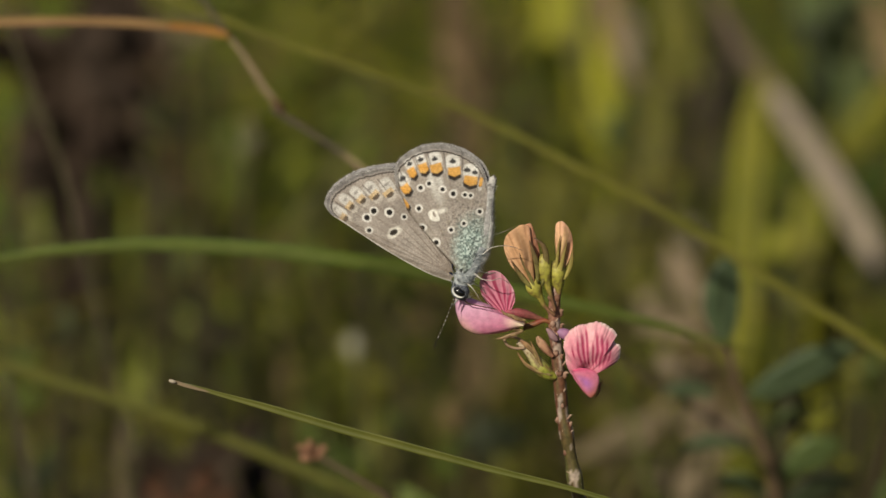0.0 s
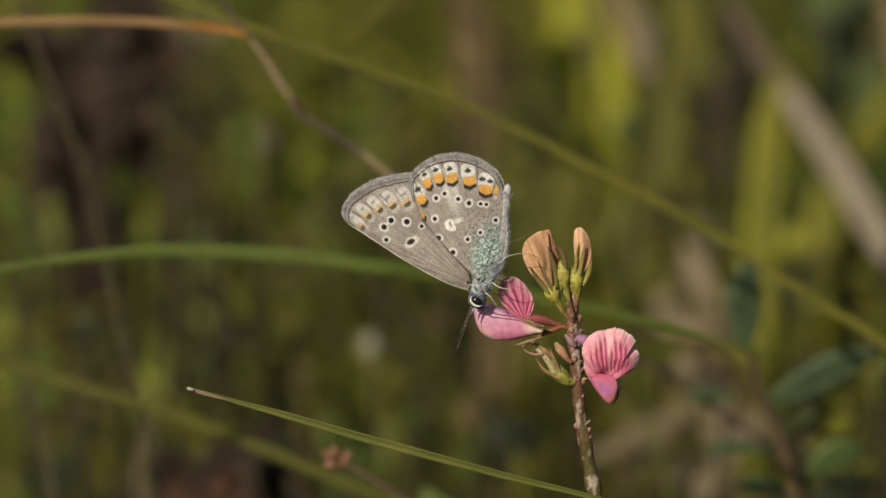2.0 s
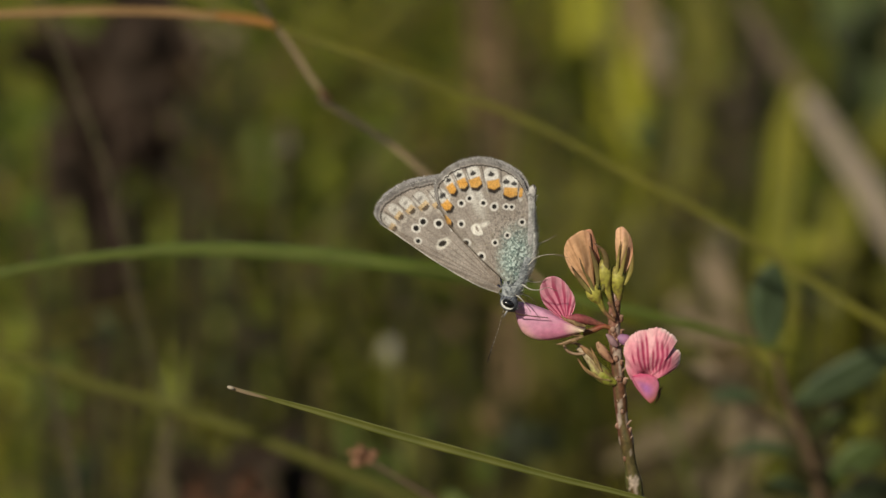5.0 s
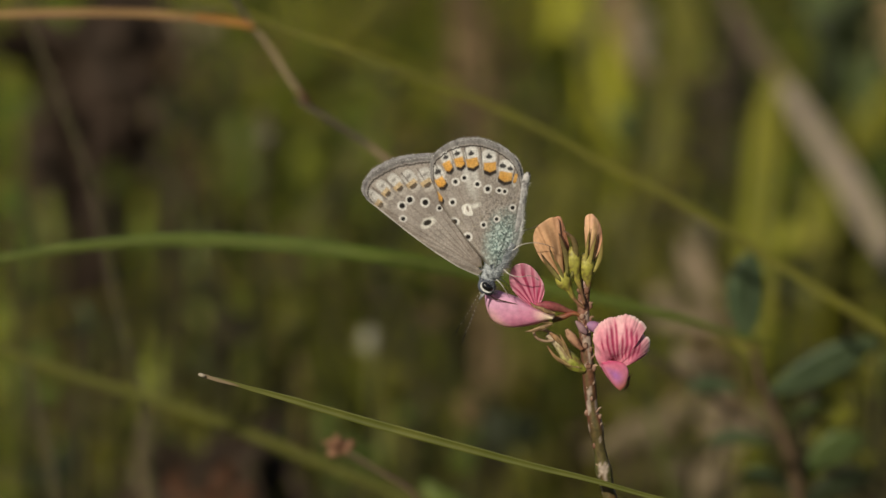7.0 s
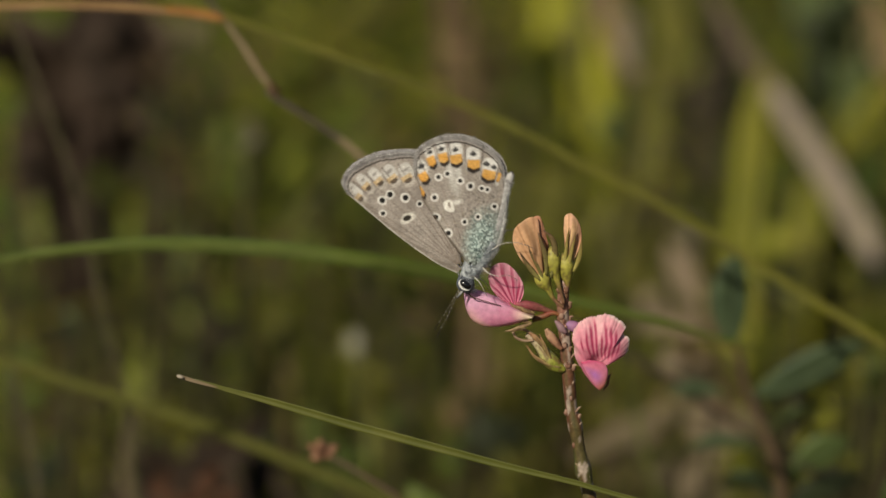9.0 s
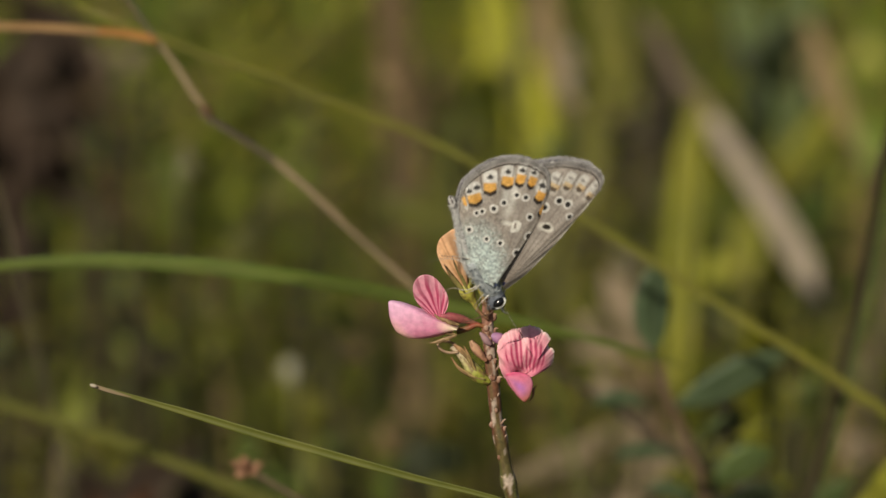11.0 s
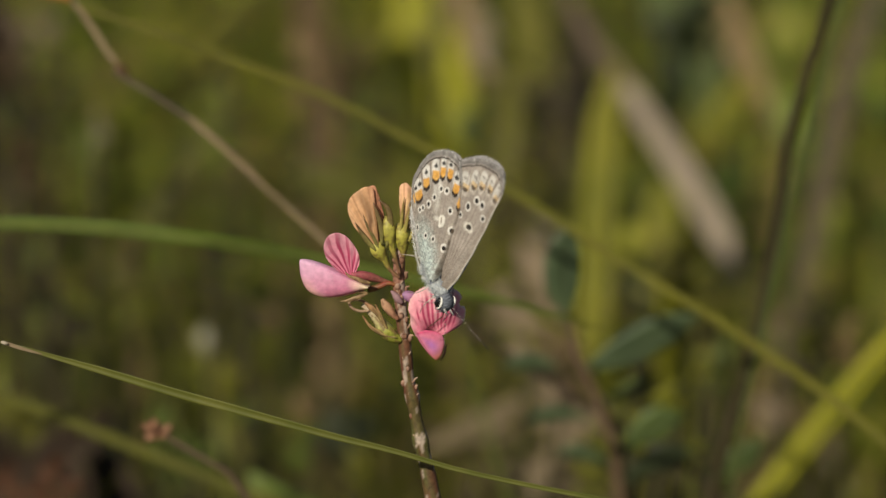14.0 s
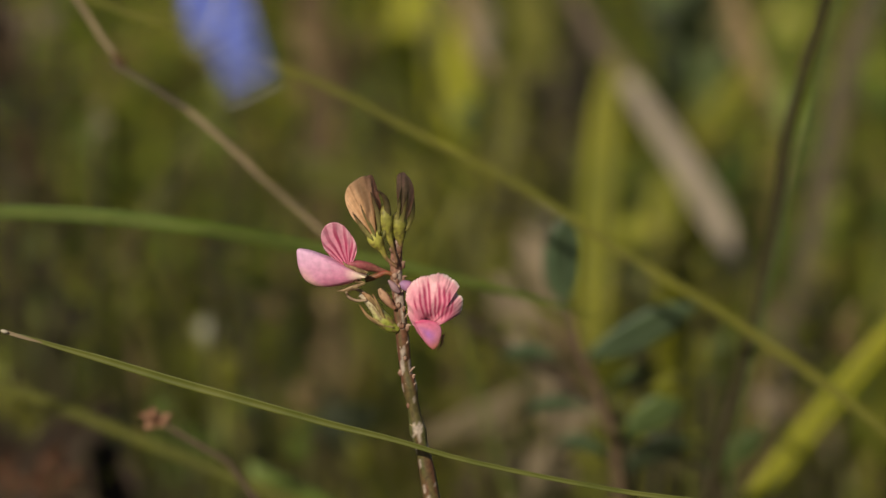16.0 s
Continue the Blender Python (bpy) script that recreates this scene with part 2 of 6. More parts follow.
def spikes(name, roots, tips, width, mat, tint):
    """Many fine hairs, each a three-sided spike."""
    verts, faces, cols = [], [], []
    for p, q, c in zip(roots, tips, tint):
        d = (Vector(q) - Vector(p)).normalized()
        e1 = d.orthogonal().normalized()
        e2 = d.cross(e1)
        b = len(verts)
        for k in range(3):
            w = 2 * math.pi * k / 3
            verts.append(Vector(p) + (e1 * math.cos(w) + e2 * math.sin(w)) * width)
            cols.append(c)
        verts.append(Vector(q))
        cols.append(c)
        faces += [(b, b + 1, b + 3), (b + 1, b + 2, b + 3), (b + 2, b, b + 3)]
    return mesh_of(name, np.array(verts) * MM, faces, [mat], np.array(cols), smooth=False)


# ---- ground ----
def build_ground():
    r = np.random.RandomState(3)
    xs = np.unique(np.r_[np.linspace(-40, 40, 41), np.linspace(-2, 2, 121)])
    gx, gy = np.meshgrid(xs, xs)
    near = np.exp(-(gx**2 + gy**2) / 3)
    gz = (speckle(gx, gy, 6) - 0.5) * 0.014 * near + (speckle(gx, gy, 0.4) - 0.5) * 0.02 * near - 0.01
    n = len(xs)
    idx = np.arange(n * n).reshape(n, n)
    f = np.stack([idx[:-1, :-1], idx[:-1, 1:], idx[1:, 1:], idx[1:, :-1]], -1).reshape(-1, 4).tolist()
    me = mesh_of("ground", np.stack([gx, gy, gz], -1).reshape(-1, 3), f, [M_SOIL])
    tagged(new("ground", me), "brown meadow soil with dead grass litter", "ground", kind="structure")


def build_meadow(name, n, seed, spot, height, width, label, mat=M_MEADOW, lean=0.5):
    """A stand of grass blades; spot(r, n) gives the places of their roots."""
    r = np.random.RandomState(seed)
    x, y = spot(r, n)
    h = height[0] + (height[1] - height[0]) * r.rand(n) ** 1.3
    w = (width[0] + (width[1] - width[0]) * r.rand(n) ** 2) * 0.5
    az, bend = r.rand(n) * 2 * np.pi, (0.1 + r.rand(n)) * lean
    yaw = r.rand(n) * np.pi
    seg = 7
    k = np.linspace(0, 1, seg)
    prof = np.array([0.7, 0.95, 1.0, 0.92, 0.75, 0.45, 0.04])
    cx = x[:, None] + np.cos(az)[:, None] * (h * bend)[:, None] * k**1.8
    cy = y[:, None] + np.sin(az)[:, None] * (h * bend)[:, None] * k**1.8
    cz = h[:, None] * (k - 0.28 * bend[:, None] * k**2.5) - 0.012
    sx, sy = np.cos(yaw)[:, None] * w[:, None] * prof, np.sin(yaw)[:, None] * w[:, None] * prof
    v = np.zeros((n, seg, 3, 3))
    for j, q in enumerate((-1, 0, 1)):
        v[:, :, j, 0] = cx + sx * q - (sy * 0.5 if q == 0 else 0)
        v[:, :, j, 1] = cy + sy * q + (sx * 0.5 if q == 0 else 0)
        v[:, :, j, 2] = cz
    base = (np.arange(n) * seg * 3)[:, None, None]
    i, j = np.meshgrid(np.arange(seg - 1), np.arange(2), indexing="ij")
    a = (i * 3 + j).ravel()[None, :, None] + np.array([0, 1, 4, 3])[None, None, :]
    faces = (base + a).reshape(-1, 4).tolist()
    me = mesh_of(name, v.reshape(-1, 3), faces, [mat])
    return tagged(new(name, me), label, "grass", kind="stuff")


def behind(r, n):
    """Places in tufts, with bare gaps between them."""
    k = max(n // 22, 8)
    ty, tx = 0.32 + np.minimum(2.3 * r.rand(k) ** 0.9, 4.0) + (r.rand(k) < 0.25) * 1.2 * r.rand(k), np.where(r.rand(k) < 0.62, (r.rand(k) - 0.5) * 1.6, r.randn(k) * 1.2)
    i = r.randint(0, k, n)
    return tx[i] + r.randn(n) * 0.022, np.maximum(ty[i] + r.randn(n) * 0.022, 0.28)


def close_behind(r, n):
    return (r.rand(n) - 0.5) * 0.44, 0.15 + 0.22 * r.rand(n)


def around(r, n):
    x, y = r.randn(n) * 3.0, r.randn(n) * 3.0 + 0.6
    clear = (np.abs(x) < 0.6) & (y > -1.1) & (y < 0.32)
    return np.where(clear, x + np.where(x < 0, -1.3, 1.3), x), y


def build_forbs(name, clumps, seed, label):
    """Low broad-leaved clumps: folded oval leaves thrown round many centres."""
    r = np.random.RandomState(seed)
    x, y = behind(r, clumps)
    keep = np.abs(x) < 2.0
    verts, faces = [], []
    for cx, cy in zip(x[keep], y[keep]):
        top = 0.03 + 0.12 * r.rand()
        for _ in range(r.randint(6, 14)):
            c = np.array([cx, cy, 0]) + np.array([r.randn() * 0.016, r.randn() * 0.016, top * (0.25 + 0.75 * r.rand())])
            d = np.array([r.randn(), r.randn(), 0.6 * r.randn() + 0.3])
            d /= np.linalg.norm(d)
            w = np.cross(d, np.array([r.randn() * 0.6, r.randn() * 0.6, 1.0]))
            w /= np.linalg.norm(w)
            n = np.cross(w, d)
            ln, wd = 0.006 + 0.013 * r.rand(), 0.0018 + 0.0042 * r.rand()
            b0 = len(verts)
            for t, q, h in ((0, 0.08, 0), (0.3, 0.8, 0.12), (0.6, 1.0, 0.16), (0.85, 0.6, 0.1), (1.0, 0.05, 0)):
                m = c + d * ln * t + n * ln * h
                verts += [m - w * wd * q, m - n * wd * 0.25, m + w * wd * q]
            for i in range(4):
                for j in range(2):
                    faces.append((b0 + i * 3 + j, b0 + i * 3 + j + 1, b0 + i * 3 + j + 4, b0 + i * 3 + j + 3))
    return tagged(new(name, mesh_of(name, verts, faces, [M_FORB])), label, "herbs", kind="stuff")


def build_background():
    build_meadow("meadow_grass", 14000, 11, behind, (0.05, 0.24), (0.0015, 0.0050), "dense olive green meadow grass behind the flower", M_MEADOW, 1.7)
    build_meadow("meadow_grass", 900, 12, behind, (0.10, 0.26), (0.001, 0.0030), "dry straw coloured stems standing among the grass", M_STRAW, 1.3)
    build_meadow("meadow_grass", 420, 17, close_behind, (0.06, 0.23), (0.0007, 0.0020), "thin sparse grass stems close behind the flower", M_THIN, 0.8)
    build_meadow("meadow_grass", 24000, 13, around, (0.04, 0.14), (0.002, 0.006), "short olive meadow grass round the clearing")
    build_forbs("meadow_herbs", 4200, 14, "low broad-leaved green herbs growing through the grass")


# ---- placed grass and herbs behind the flower ----
def blade_thing(name, label, pts, mat, fold=0.25, twist=0.0, group=""):
    root = tagged(new(name), label, "grass blade", group)
    part("blade", ribbon("blade", pts, mat, fold, 64, twist), root)
    rib = [(x, y - 0.10 * w - 0.0001, z, 0.06 * w + 0.00004) for x, y, z, w in pts]
    part("midrib", tube("midrib", rib, M_FUR, lambda t, w: (0.15, 0.15, 0.05), 5, 40, 1.0), root, "thin raised midrib")
    return root


def to_ground(pts, dx=0.0, dy=0.03, w=None):
    """Carry the last point of a line on, down to the soil."""
    x, y, z, a = pts[-1]
    w = a if w is None else w
    return pts + [(x + dx * 0.5, y + dy * 0.5, z * 0.55, w), (x + dx, y + dy, -0.004, w)]


def build_stalks():
    # bent dry stalk: an upper rust part and a lower straw part
    s = tagged(new("dry_stalk"), "bent dry grass stalk, rust orange above its kink", "dry stalk")
    part("tip_section", ribbon("tip_section", [(-0.0782, 0.0920, 0.2286, 0.0006), (-0.0680, 0.0920, 0.2297, 0.0008), (-0.0594, 0.0920, 0.2303, 0.0009), (-0.0521, 0.0920, 0.2305, 0.001), (-0.0449, 0.0920, 0.2305, 0.001), (-0.0377, 0.0920, 0.2301, 0.001), (-0.0345, 0.0920, 0.2298, 0.0009)], M_TAN, 0.3), s, "faded tan upper part")
    part("bend", ribbon("bend", [(-0.0352, 0.0914, 0.2300, 0.0009), (-0.0316, 0.0914, 0.2296, 0.0011), (-0.0290, 0.0914, 0.2291, 0.001), (-0.0278, 0.0914, 0.2287, 0.0006)], M_RUST, 0.3), s, "rust orange bend")
    part("culm", ribbon("culm", [(-0.0281, 0.0920, 0.2289, 0.0007), (-0.0268, 0.0920, 0.2273, 0.0007), (-0.0249, 0.0920, 0.2245, 0.0008), (-0.0231, 0.0920, 0.2216, 0.0008), (-0.0213, 0.0920, 0.2193, 0.0008)], M_STEM, 0.4, 40), s)
    part("culm", ribbon("culm", [(-0.0223, 0.0920, 0.2195, 0.0009), (-0.0211, 0.0920, 0.2184, 0.0007), (-0.0193, 0.0920, 0.2173, 0.0007), (-0.0168, 0.0920, 0.2157, 0.0007), (-0.0147, 0.0920, 0.2143, 0.0007), (-0.0129, 0.0920, 0.2131, 0.0007)], M_TWIG, 0.4, 40), s, "dark weathered piece of culm")
    part("culm", ribbon("culm", [(-0.0133, 0.0920, 0.2134, 0.0007), (-0.0114, 0.0920, 0.2118, 0.0008), (-0.0093, 0.0920, 0.2099, 0.0008), (-0.0071, 0.0920, 0.2078, 0.0008), (-0.0048, 0.0920, 0.2057, 0.0008)], M_STEM, 0.4, 40), s, "tan weathered piece of culm")
    part("culm", ribbon("culm", [(-0.0053, 0.0920, 0.2061, 0.0009), (-0.0043, 0.0920, 0.2050, 0.0007), (-0.0014, 0.0920, 0.2023, 0.0007), (0.0015, 0.0920, 0.1996, 0.0007), (0.0044, 0.0920, 0.1969, 0.0007), (0.0080, 0.0920, 0.1937, 0.0006)], M_STEM, 0.4, 60), s, "greyish tan piece of culm")
    part("awn", ribbon("awn", [(-0.0281, 0.0960, 0.2281, 0.0005), (-0.0293, 0.0960, 0.2298, 0.0006), (-0.0305, 0.0960, 0.2317, 0.0006), (-0.0321, 0.0960, 0.2340, 0.0004)], M_TWIG, 0.3, 24), s, "dark broken leaf at the bend")
    part("culm_base", ribbon("culm_base", to_ground([(0.01536, 0.14456, 0.17866, 0.0008), (0.02783, 0.14313, 0.1719, 0.0009), (0.03668, 0.14189, 0.16607, 0.0009), (0.04472, 0.1408, 0.16096, 0.0009), (0.05759, 0.13905, 0.1527, 0.0009)], 0.03, 0.03), M_DEAD, 0.4, 90), s, "dark weathered lower part")
    part("node", tube("node", [(*p, r) for p, r in zip([(-0.0222, 0.092, 0.22043), (-0.02148, 0.092, 0.21948), (-0.02077, 0.092, 0.21874)], (0.0003, 0.0006, 0.0003))], M_DRY, lambda t, w: (0.12, 0.07, 0.035), 8, 8, 1.0), s)
    sway = s
    blade_thing("grass_blade", "long green arching grass blade, softly out of focus", to_ground([(0.03989, 0.09017, 0.18731, 0.0001), (0.03538, 0.0885, 0.18906, 0.0005), (0.02654, 0.08707, 0.19193, 0.001), (0.01558, 0.08467, 0.19507, 0.0014), (-0.00029, 0.08244, 0.19903, 0.0017), (-0.01165, 0.07797, 0.20205, 0.0018), (-0.02373, 0.07827, 0.20344, 0.0018), (-0.03723, 0.07838, 0.20399, 0.0016), (-0.04647, 0.07827, 0.20344, 0.0013), (-0.05571, 0.078, 0.20219, 0.001), (-0.06992, 0.07731, 0.19892, 0.0014), (-0.08555, 0.07605, 0.19301, 0.0013), (-0.09976, 0.07413, 0.18398, 0.0013)], -0.03, 0.03), M_GREEN)
    blade_thing("grass_blade", "narrow olive grass blade crossing behind the butterfly", to_ground([(-0.04009, 0.11479, 0.23098, 0.0008), (-0.02733, 0.11378, 0.22621, 0.0009), (-0.01682, 0.11295, 0.22252, 0.001), (-0.00631, 0.11214, 0.2188, 0.001), (0.00495, 0.1112, 0.21439, 0.001), (0.01622, 0.10998, 0.20857, 0.001), (0.03123, 0.10839, 0.20087, 0.0012), (0.04249, 0.10686, 0.19368, 0.0012), (0.05886, 0.10472, 0.18362, 0.0012), (0.07327, 0.10262, 0.1737, 0.0014), (0.08378, 0.10074, 0.16489, 0.0014)], 0.06, 0.05), M_OLIVE)
    blade_thing("grass_blade", "olive grass blade lying low in the meadow", to_ground([(-0.07874, 0.12978, 0.18127, 0.001), (-0.06149, 0.12881, 0.17667, 0.0015), (-0.05364, 0.12822, 0.1739, 0.0016), (-0.04423, 0.12763, 0.17114, 0.0017), (-0.03404, 0.12691, 0.16777, 0.0017), (-0.0207, 0.12577, 0.1624, 0.0017), (-0.00659, 0.12457, 0.15672, 0.0016), (0.0091, 0.1231, 0.14982, 0.0015)], 0.02, 0.03), M_DIM)
    blade_thing("dry_stalk", "thin dark brown dry stalk leaning in the grass", to_ground([(-0.0664, 0.1720, 0.2247, 0.00054), (-0.0640, 0.1720, 0.2172, 0.00066), (-0.0601, 0.1720, 0.2067, 0.00072), (-0.0561, 0.1720, 0.1952, 0.00072), (-0.0532, 0.1720, 0.1815, 0.00072), (-0.0508, 0.1720, 0.1703, 0.00072), (-0.0487, 0.1720, 0.1616, 0.00072), (-0.0474, 0.1720, 0.1528, 0.00072), (-0.0468, 0.1720, 0.1449, 0.00072)]), M_TWIG, 0.5)
    blade_thing("dry_stalk", "pale dry stalk low in the grass", to_ground([(-0.0497, 0.2000, 0.1508, 0.001), (-0.0501, 0.2000, 0.1463, 0.002), (-0.0500, 0.2000, 0.1408, 0.0022), (-0.0495, 0.2000, 0.1362, 0.002)]), M_CULM, 0.4)
    blade_thing("dry_stalk", "thin dark stalk low in the grass", to_ground([(-0.0647, 0.1600, 0.1697, 0.0006), (-0.0630, 0.1600, 0.1629, 0.0009), (-0.0616, 0.1600, 0.1560, 0.001), (-0.0605, 0.1600, 0.1483, 0.001)]), M_TWIG, 0.4)
    s = tagged(new("dry_seed_head"), "small tan withered seed head on a dark stalk", "seed head")
    part("stalk", tube("stalk", to_ground([(-0.0162, 0.07292, 0.17828, 0.00025), (-0.01307, 0.07265, 0.17703, 0.0003), (-0.00952, 0.07224, 0.17508, 0.0003), (-0.00597, 0.07147, 0.17147, 0.0004)], 0.01), M_FUR, lambda t, w: (0.09, 0.06, 0.04), 8, 20, 1.0), s)
    r = np.random.RandomState(5)
    c = [(-0.01606, 0.07292, 0.17828)][0]
    for k in range(7):
        d = Vector((r.rand() - 0.62, r.rand() - 0.5, r.rand() - 0.45)) * 0.0045
        p = [(*(Vector(c) + d * q), w) for q, w in ((0, 0.0002), (0.4, 0.0006), (0.8, 0.0005), (1.15, 0.0001))]
        part("husk", tube("husk", p, M_DRY, lambda t, w: (0.34, 0.18, 0.11), 6, 8, 1.0), s)
    # taller plants farther off
    p = tagged(new("dry_stalk"), "thick bleached dry stalk leaning among the grass, its shaded top coloured darker", "dry stalk")
    # shade on the upper half is put in as a second, darker material
    part("top", ribbon("top", [(0.05747, 0.47155, 0.1779, 0.002), (0.06364, 0.46935, 0.16752, 0.0032), (0.07006, 0.46745, 0.15859, 0.004), (0.07351, 0.46637, 0.15353, 0.0036)], M_CULM, 0.5, 30), p, "upper part coloured darker for shade")
    part("culm", ribbon("culm", to_ground([(0.07187, 0.46496, 0.15652, 0.0036), (0.07581, 0.46368, 0.1505, 0.0048), (0.08319, 0.46138, 0.13967, 0.0056), (0.09119, 0.45857, 0.12643, 0.0058), (0.09735, 0.45626, 0.11559, 0.0015)], 0.05), M_PALE, 0.5, 64), p)
    blade_thing("grass_blade", "broad yellow-green upright grass blade", to_ground([(0.06393, 0.39863, 0.1715, 0.0012), (0.0629, 0.39697, 0.1637, 0.005), (0.06165, 0.39389, 0.14921, 0.0064), (0.06051, 0.39034, 0.13249, 0.0066), (0.05971, 0.38749, 0.11911, 0.0056), (0.0588, 0.3856, 0.1102, 0.002)]), M_LIME, 0.3)
    blade_thing("grass_blade", "broad yellow-green sunlit leaf blade", to_ground([(0.02711, 0.65361, 0.16466, 0.006), (0.03124, 0.64993, 0.14735, 0.012), (0.03418, 0.64686, 0.13293, 0.018), (0.03817, 0.64472, 0.12283, 0.016), (0.04215, 0.64288, 0.11418, 0.009), (0.04407, 0.64135, 0.10697, 0.0015)]), M_BRIGHT, 0.3)
    blade_thing("dry_stalk", "tan dry blade standing in the meadow", to_ground([(0.03912, 0.65361, 0.16866, 0.0036), (0.04354, 0.64932, 0.14847, 0.0063), (0.04649, 0.64656, 0.13549, 0.0054), (0.04870, 0.64472, 0.12683, 0.00135)]), M_STRAW, 0.3)
    blade_thing("dry_stalk", "greenish pale dry blade standing in the meadow", to_ground([(0.05639, 0.65361, 0.16866, 0.005), (0.05934, 0.64932, 0.14847, 0.008), (0.06155, 0.64686, 0.13693, 0.008), (0.06273, 0.64472, 0.12683, 0.0015)]), M_OLIVE, 0.3)
    blade_thing("dry_stalk", "tan dry blade standing low in the meadow", to_ground([(0.01098, 0.58428, 0.083, 0.002), (0.0107, 0.58253, 0.07474, 0.006), (0.01042, 0.58077, 0.06648, 0.007), (0.01014, 0.57902, 0.05821, 0.0015)]), M_STRAW, 0.3)
    blade_thing("dry_stalk", "brownish dry stem standing in the meadow", to_ground([(0.00225, 0.60272, 0.16974, 0.008), (0.00394, 0.59804, 0.14771, 0.009), (0.00535, 0.59394, 0.12844, 0.009), (0.00648, 0.58809, 0.1009, 0.004)]), M_BROWN, 0.3)
    blade_thing("grass_blade", "dull blue-green leaf blade deep in the meadow", to_ground([(0.05108, 0.54693, 0.14774, 0.003), (0.04907, 0.54498, 0.13856, 0.009), (0.04773, 0.54303, 0.12938, 0.011), (0.04639, 0.5408, 0.11889, 0.004)]), M_OLIVE, 0.3)
    # blade added in a near-black colour to give the shade of a gap
    blade_thing("dry_stalk", "near-black blade standing in for a shaded gap in the meadow", to_ground([(0.06582, 0.5486, 0.15561, 0.002), (0.06489, 0.54637, 0.14512, 0.006), (0.06408, 0.54386, 0.13332, 0.007), (0.06247, 0.54024, 0.11627, 0.003)]), M_DEAD, 0.3)
    blade_thing("grass_blade", "dark green blade deep in the meadow", to_ground([(0.09501, 0.50287, 0.18095, 0.006), (0.09437, 0.50022, 0.16849, 0.011), (0.0931, 0.49757, 0.15603, 0.009), (0.09119, 0.49519, 0.14482, 0.002)]), M_LEAF, 0.3)
    blade_thing("grass_blade", "dark green blade deep in the meadow", to_ground([(0.08526, 0.55195, 0.17135, 0.006), (0.08794, 0.54972, 0.16086, 0.01), (0.08996, 0.54804, 0.15299, 0.008), (0.09197, 0.54609, 0.14381, 0.002)]), M_LEAF, 0.3)
    s = tagged(new("dark_stalk"), "thin dark brown stalk with a pale sheath", "stalk")
    line = to_ground([(0.0749, 0.1250, 0.2287, 0.0008), (0.0734, 0.1250, 0.2241, 0.0008), (0.0716, 0.1250, 0.2179, 0.0008), (0.0692, 0.1250, 0.2093, 0.0008), (0.0680, 0.1250, 0.2030, 0.0008), (0.0670, 0.1250, 0.1944, 0.0008), (0.0652, 0.1250, 0.1849, 0.0008), (0.0638, 0.1250, 0.1769, 0.0008), (0.0619, 0.1250, 0.1697, 0.0008), (0.0597, 0.1250, 0.1608, 0.0008), (0.0581, 0.1250, 0.1542, 0.0008)])
    part("stem", tube("stem", line, M_FUR, lambda t, w: mix((0.022, 0.017, 0.008), (0.045, 0.036, 0.015), float(speckle(t * 30, w, 1.0))), 8, 60, 1.0), s)
    part("sheath", tube("sheath", [(x + 0.0006, y + 0.0005, z, q * 0.7) for x, y, z, q in line[5:8]], M_FUR, lambda t, w: (0.15, 0.12, 0.07), 8, 24, 1.0), s, "pale tan sheath")
    blade_thing("grass_blade", "slim green blade beside a dark stalk", to_ground([(0.0754, 0.1200, 0.2294, 0.0009), (0.0745, 0.1200, 0.2248, 0.0009), (0.0734, 0.1200, 0.2202, 0.0009), (0.0716, 0.1200, 0.2132, 0.0009), (0.0701, 0.1200, 0.2063, 0.0009), (0.0683, 0.1200, 0.1993, 0.0009), (0.0671, 0.1200, 0.1922, 0.0009), (0.0654, 0.1200, 0.1844, 0.0009), (0.0642, 0.1200, 0.1780, 0.000825), (0.0626, 0.1200, 0.1709, 0.00075)]), M_LEAF, 0.4)
    blade_thing("grass_blade", "broad yellow-green blade leaning in the meadow", to_ground([(0.09932, 0.19397, 0.16779, 0.002255), (0.09050, 0.19208, 0.15931, 0.003381), (0.08300, 0.19016, 0.15084, 0.003755), (0.07506, 0.18803, 0.14153, 0.003753), (0.07065, 0.18667, 0.13561, 0.003752)]), M_BRIGHT, 0.3)
    blade_thing("dry_stalk", "mauve brown dry stem leaning in the meadow", to_ground([(0.1184, 0.4000, 0.1878, 0.003), (0.1146, 0.4000, 0.1775, 0.004), (0.1107, 0.4000, 0.1636, 0.0045), (0.1082, 0.4000, 0.1496, 0.0045), (0.1059, 0.4000, 0.1367, 0.004), (0.1024, 0.4000, 0.1226, 0.003), (0.0992, 0.4000, 0.1083, 0.002)]), M_MAUVE, 0.4)
    blade_thing("grass_blade", "bright green blade standing in the meadow", to_ground([(0.10277, 0.49594, 0.15412, 0.002), (0.10046, 0.49513, 0.15001, 0.006), (0.09572, 0.49401, 0.14415, 0.007), (0.09085, 0.49292, 0.13842, 0.005), (0.08739, 0.49185, 0.13294, 0.002)]), M_LIME, 0.3)
    blade_thing("dry_stalk", "greenish tan dry blade standing in the meadow", to_ground([(0.09586, 0.49979, 0.17157, 0.004), (0.099, 0.49787, 0.16284, 0.006), (0.10214, 0.49622, 0.15537, 0.006), (0.1063, 0.49428, 0.14664, 0.002)]), M_STRAW, 0.3)
    blade_thing("grass_blade", "green leaf blade standing in the meadow", to_ground([(0.0833, 0.49142, 0.13044, 0.002), (0.08302, 0.49025, 0.12484, 0.008), (0.08286, 0.4892, 0.11985, 0.008), (0.08283, 0.48802, 0.11424, 0.002)]), M_LIME, 0.3)
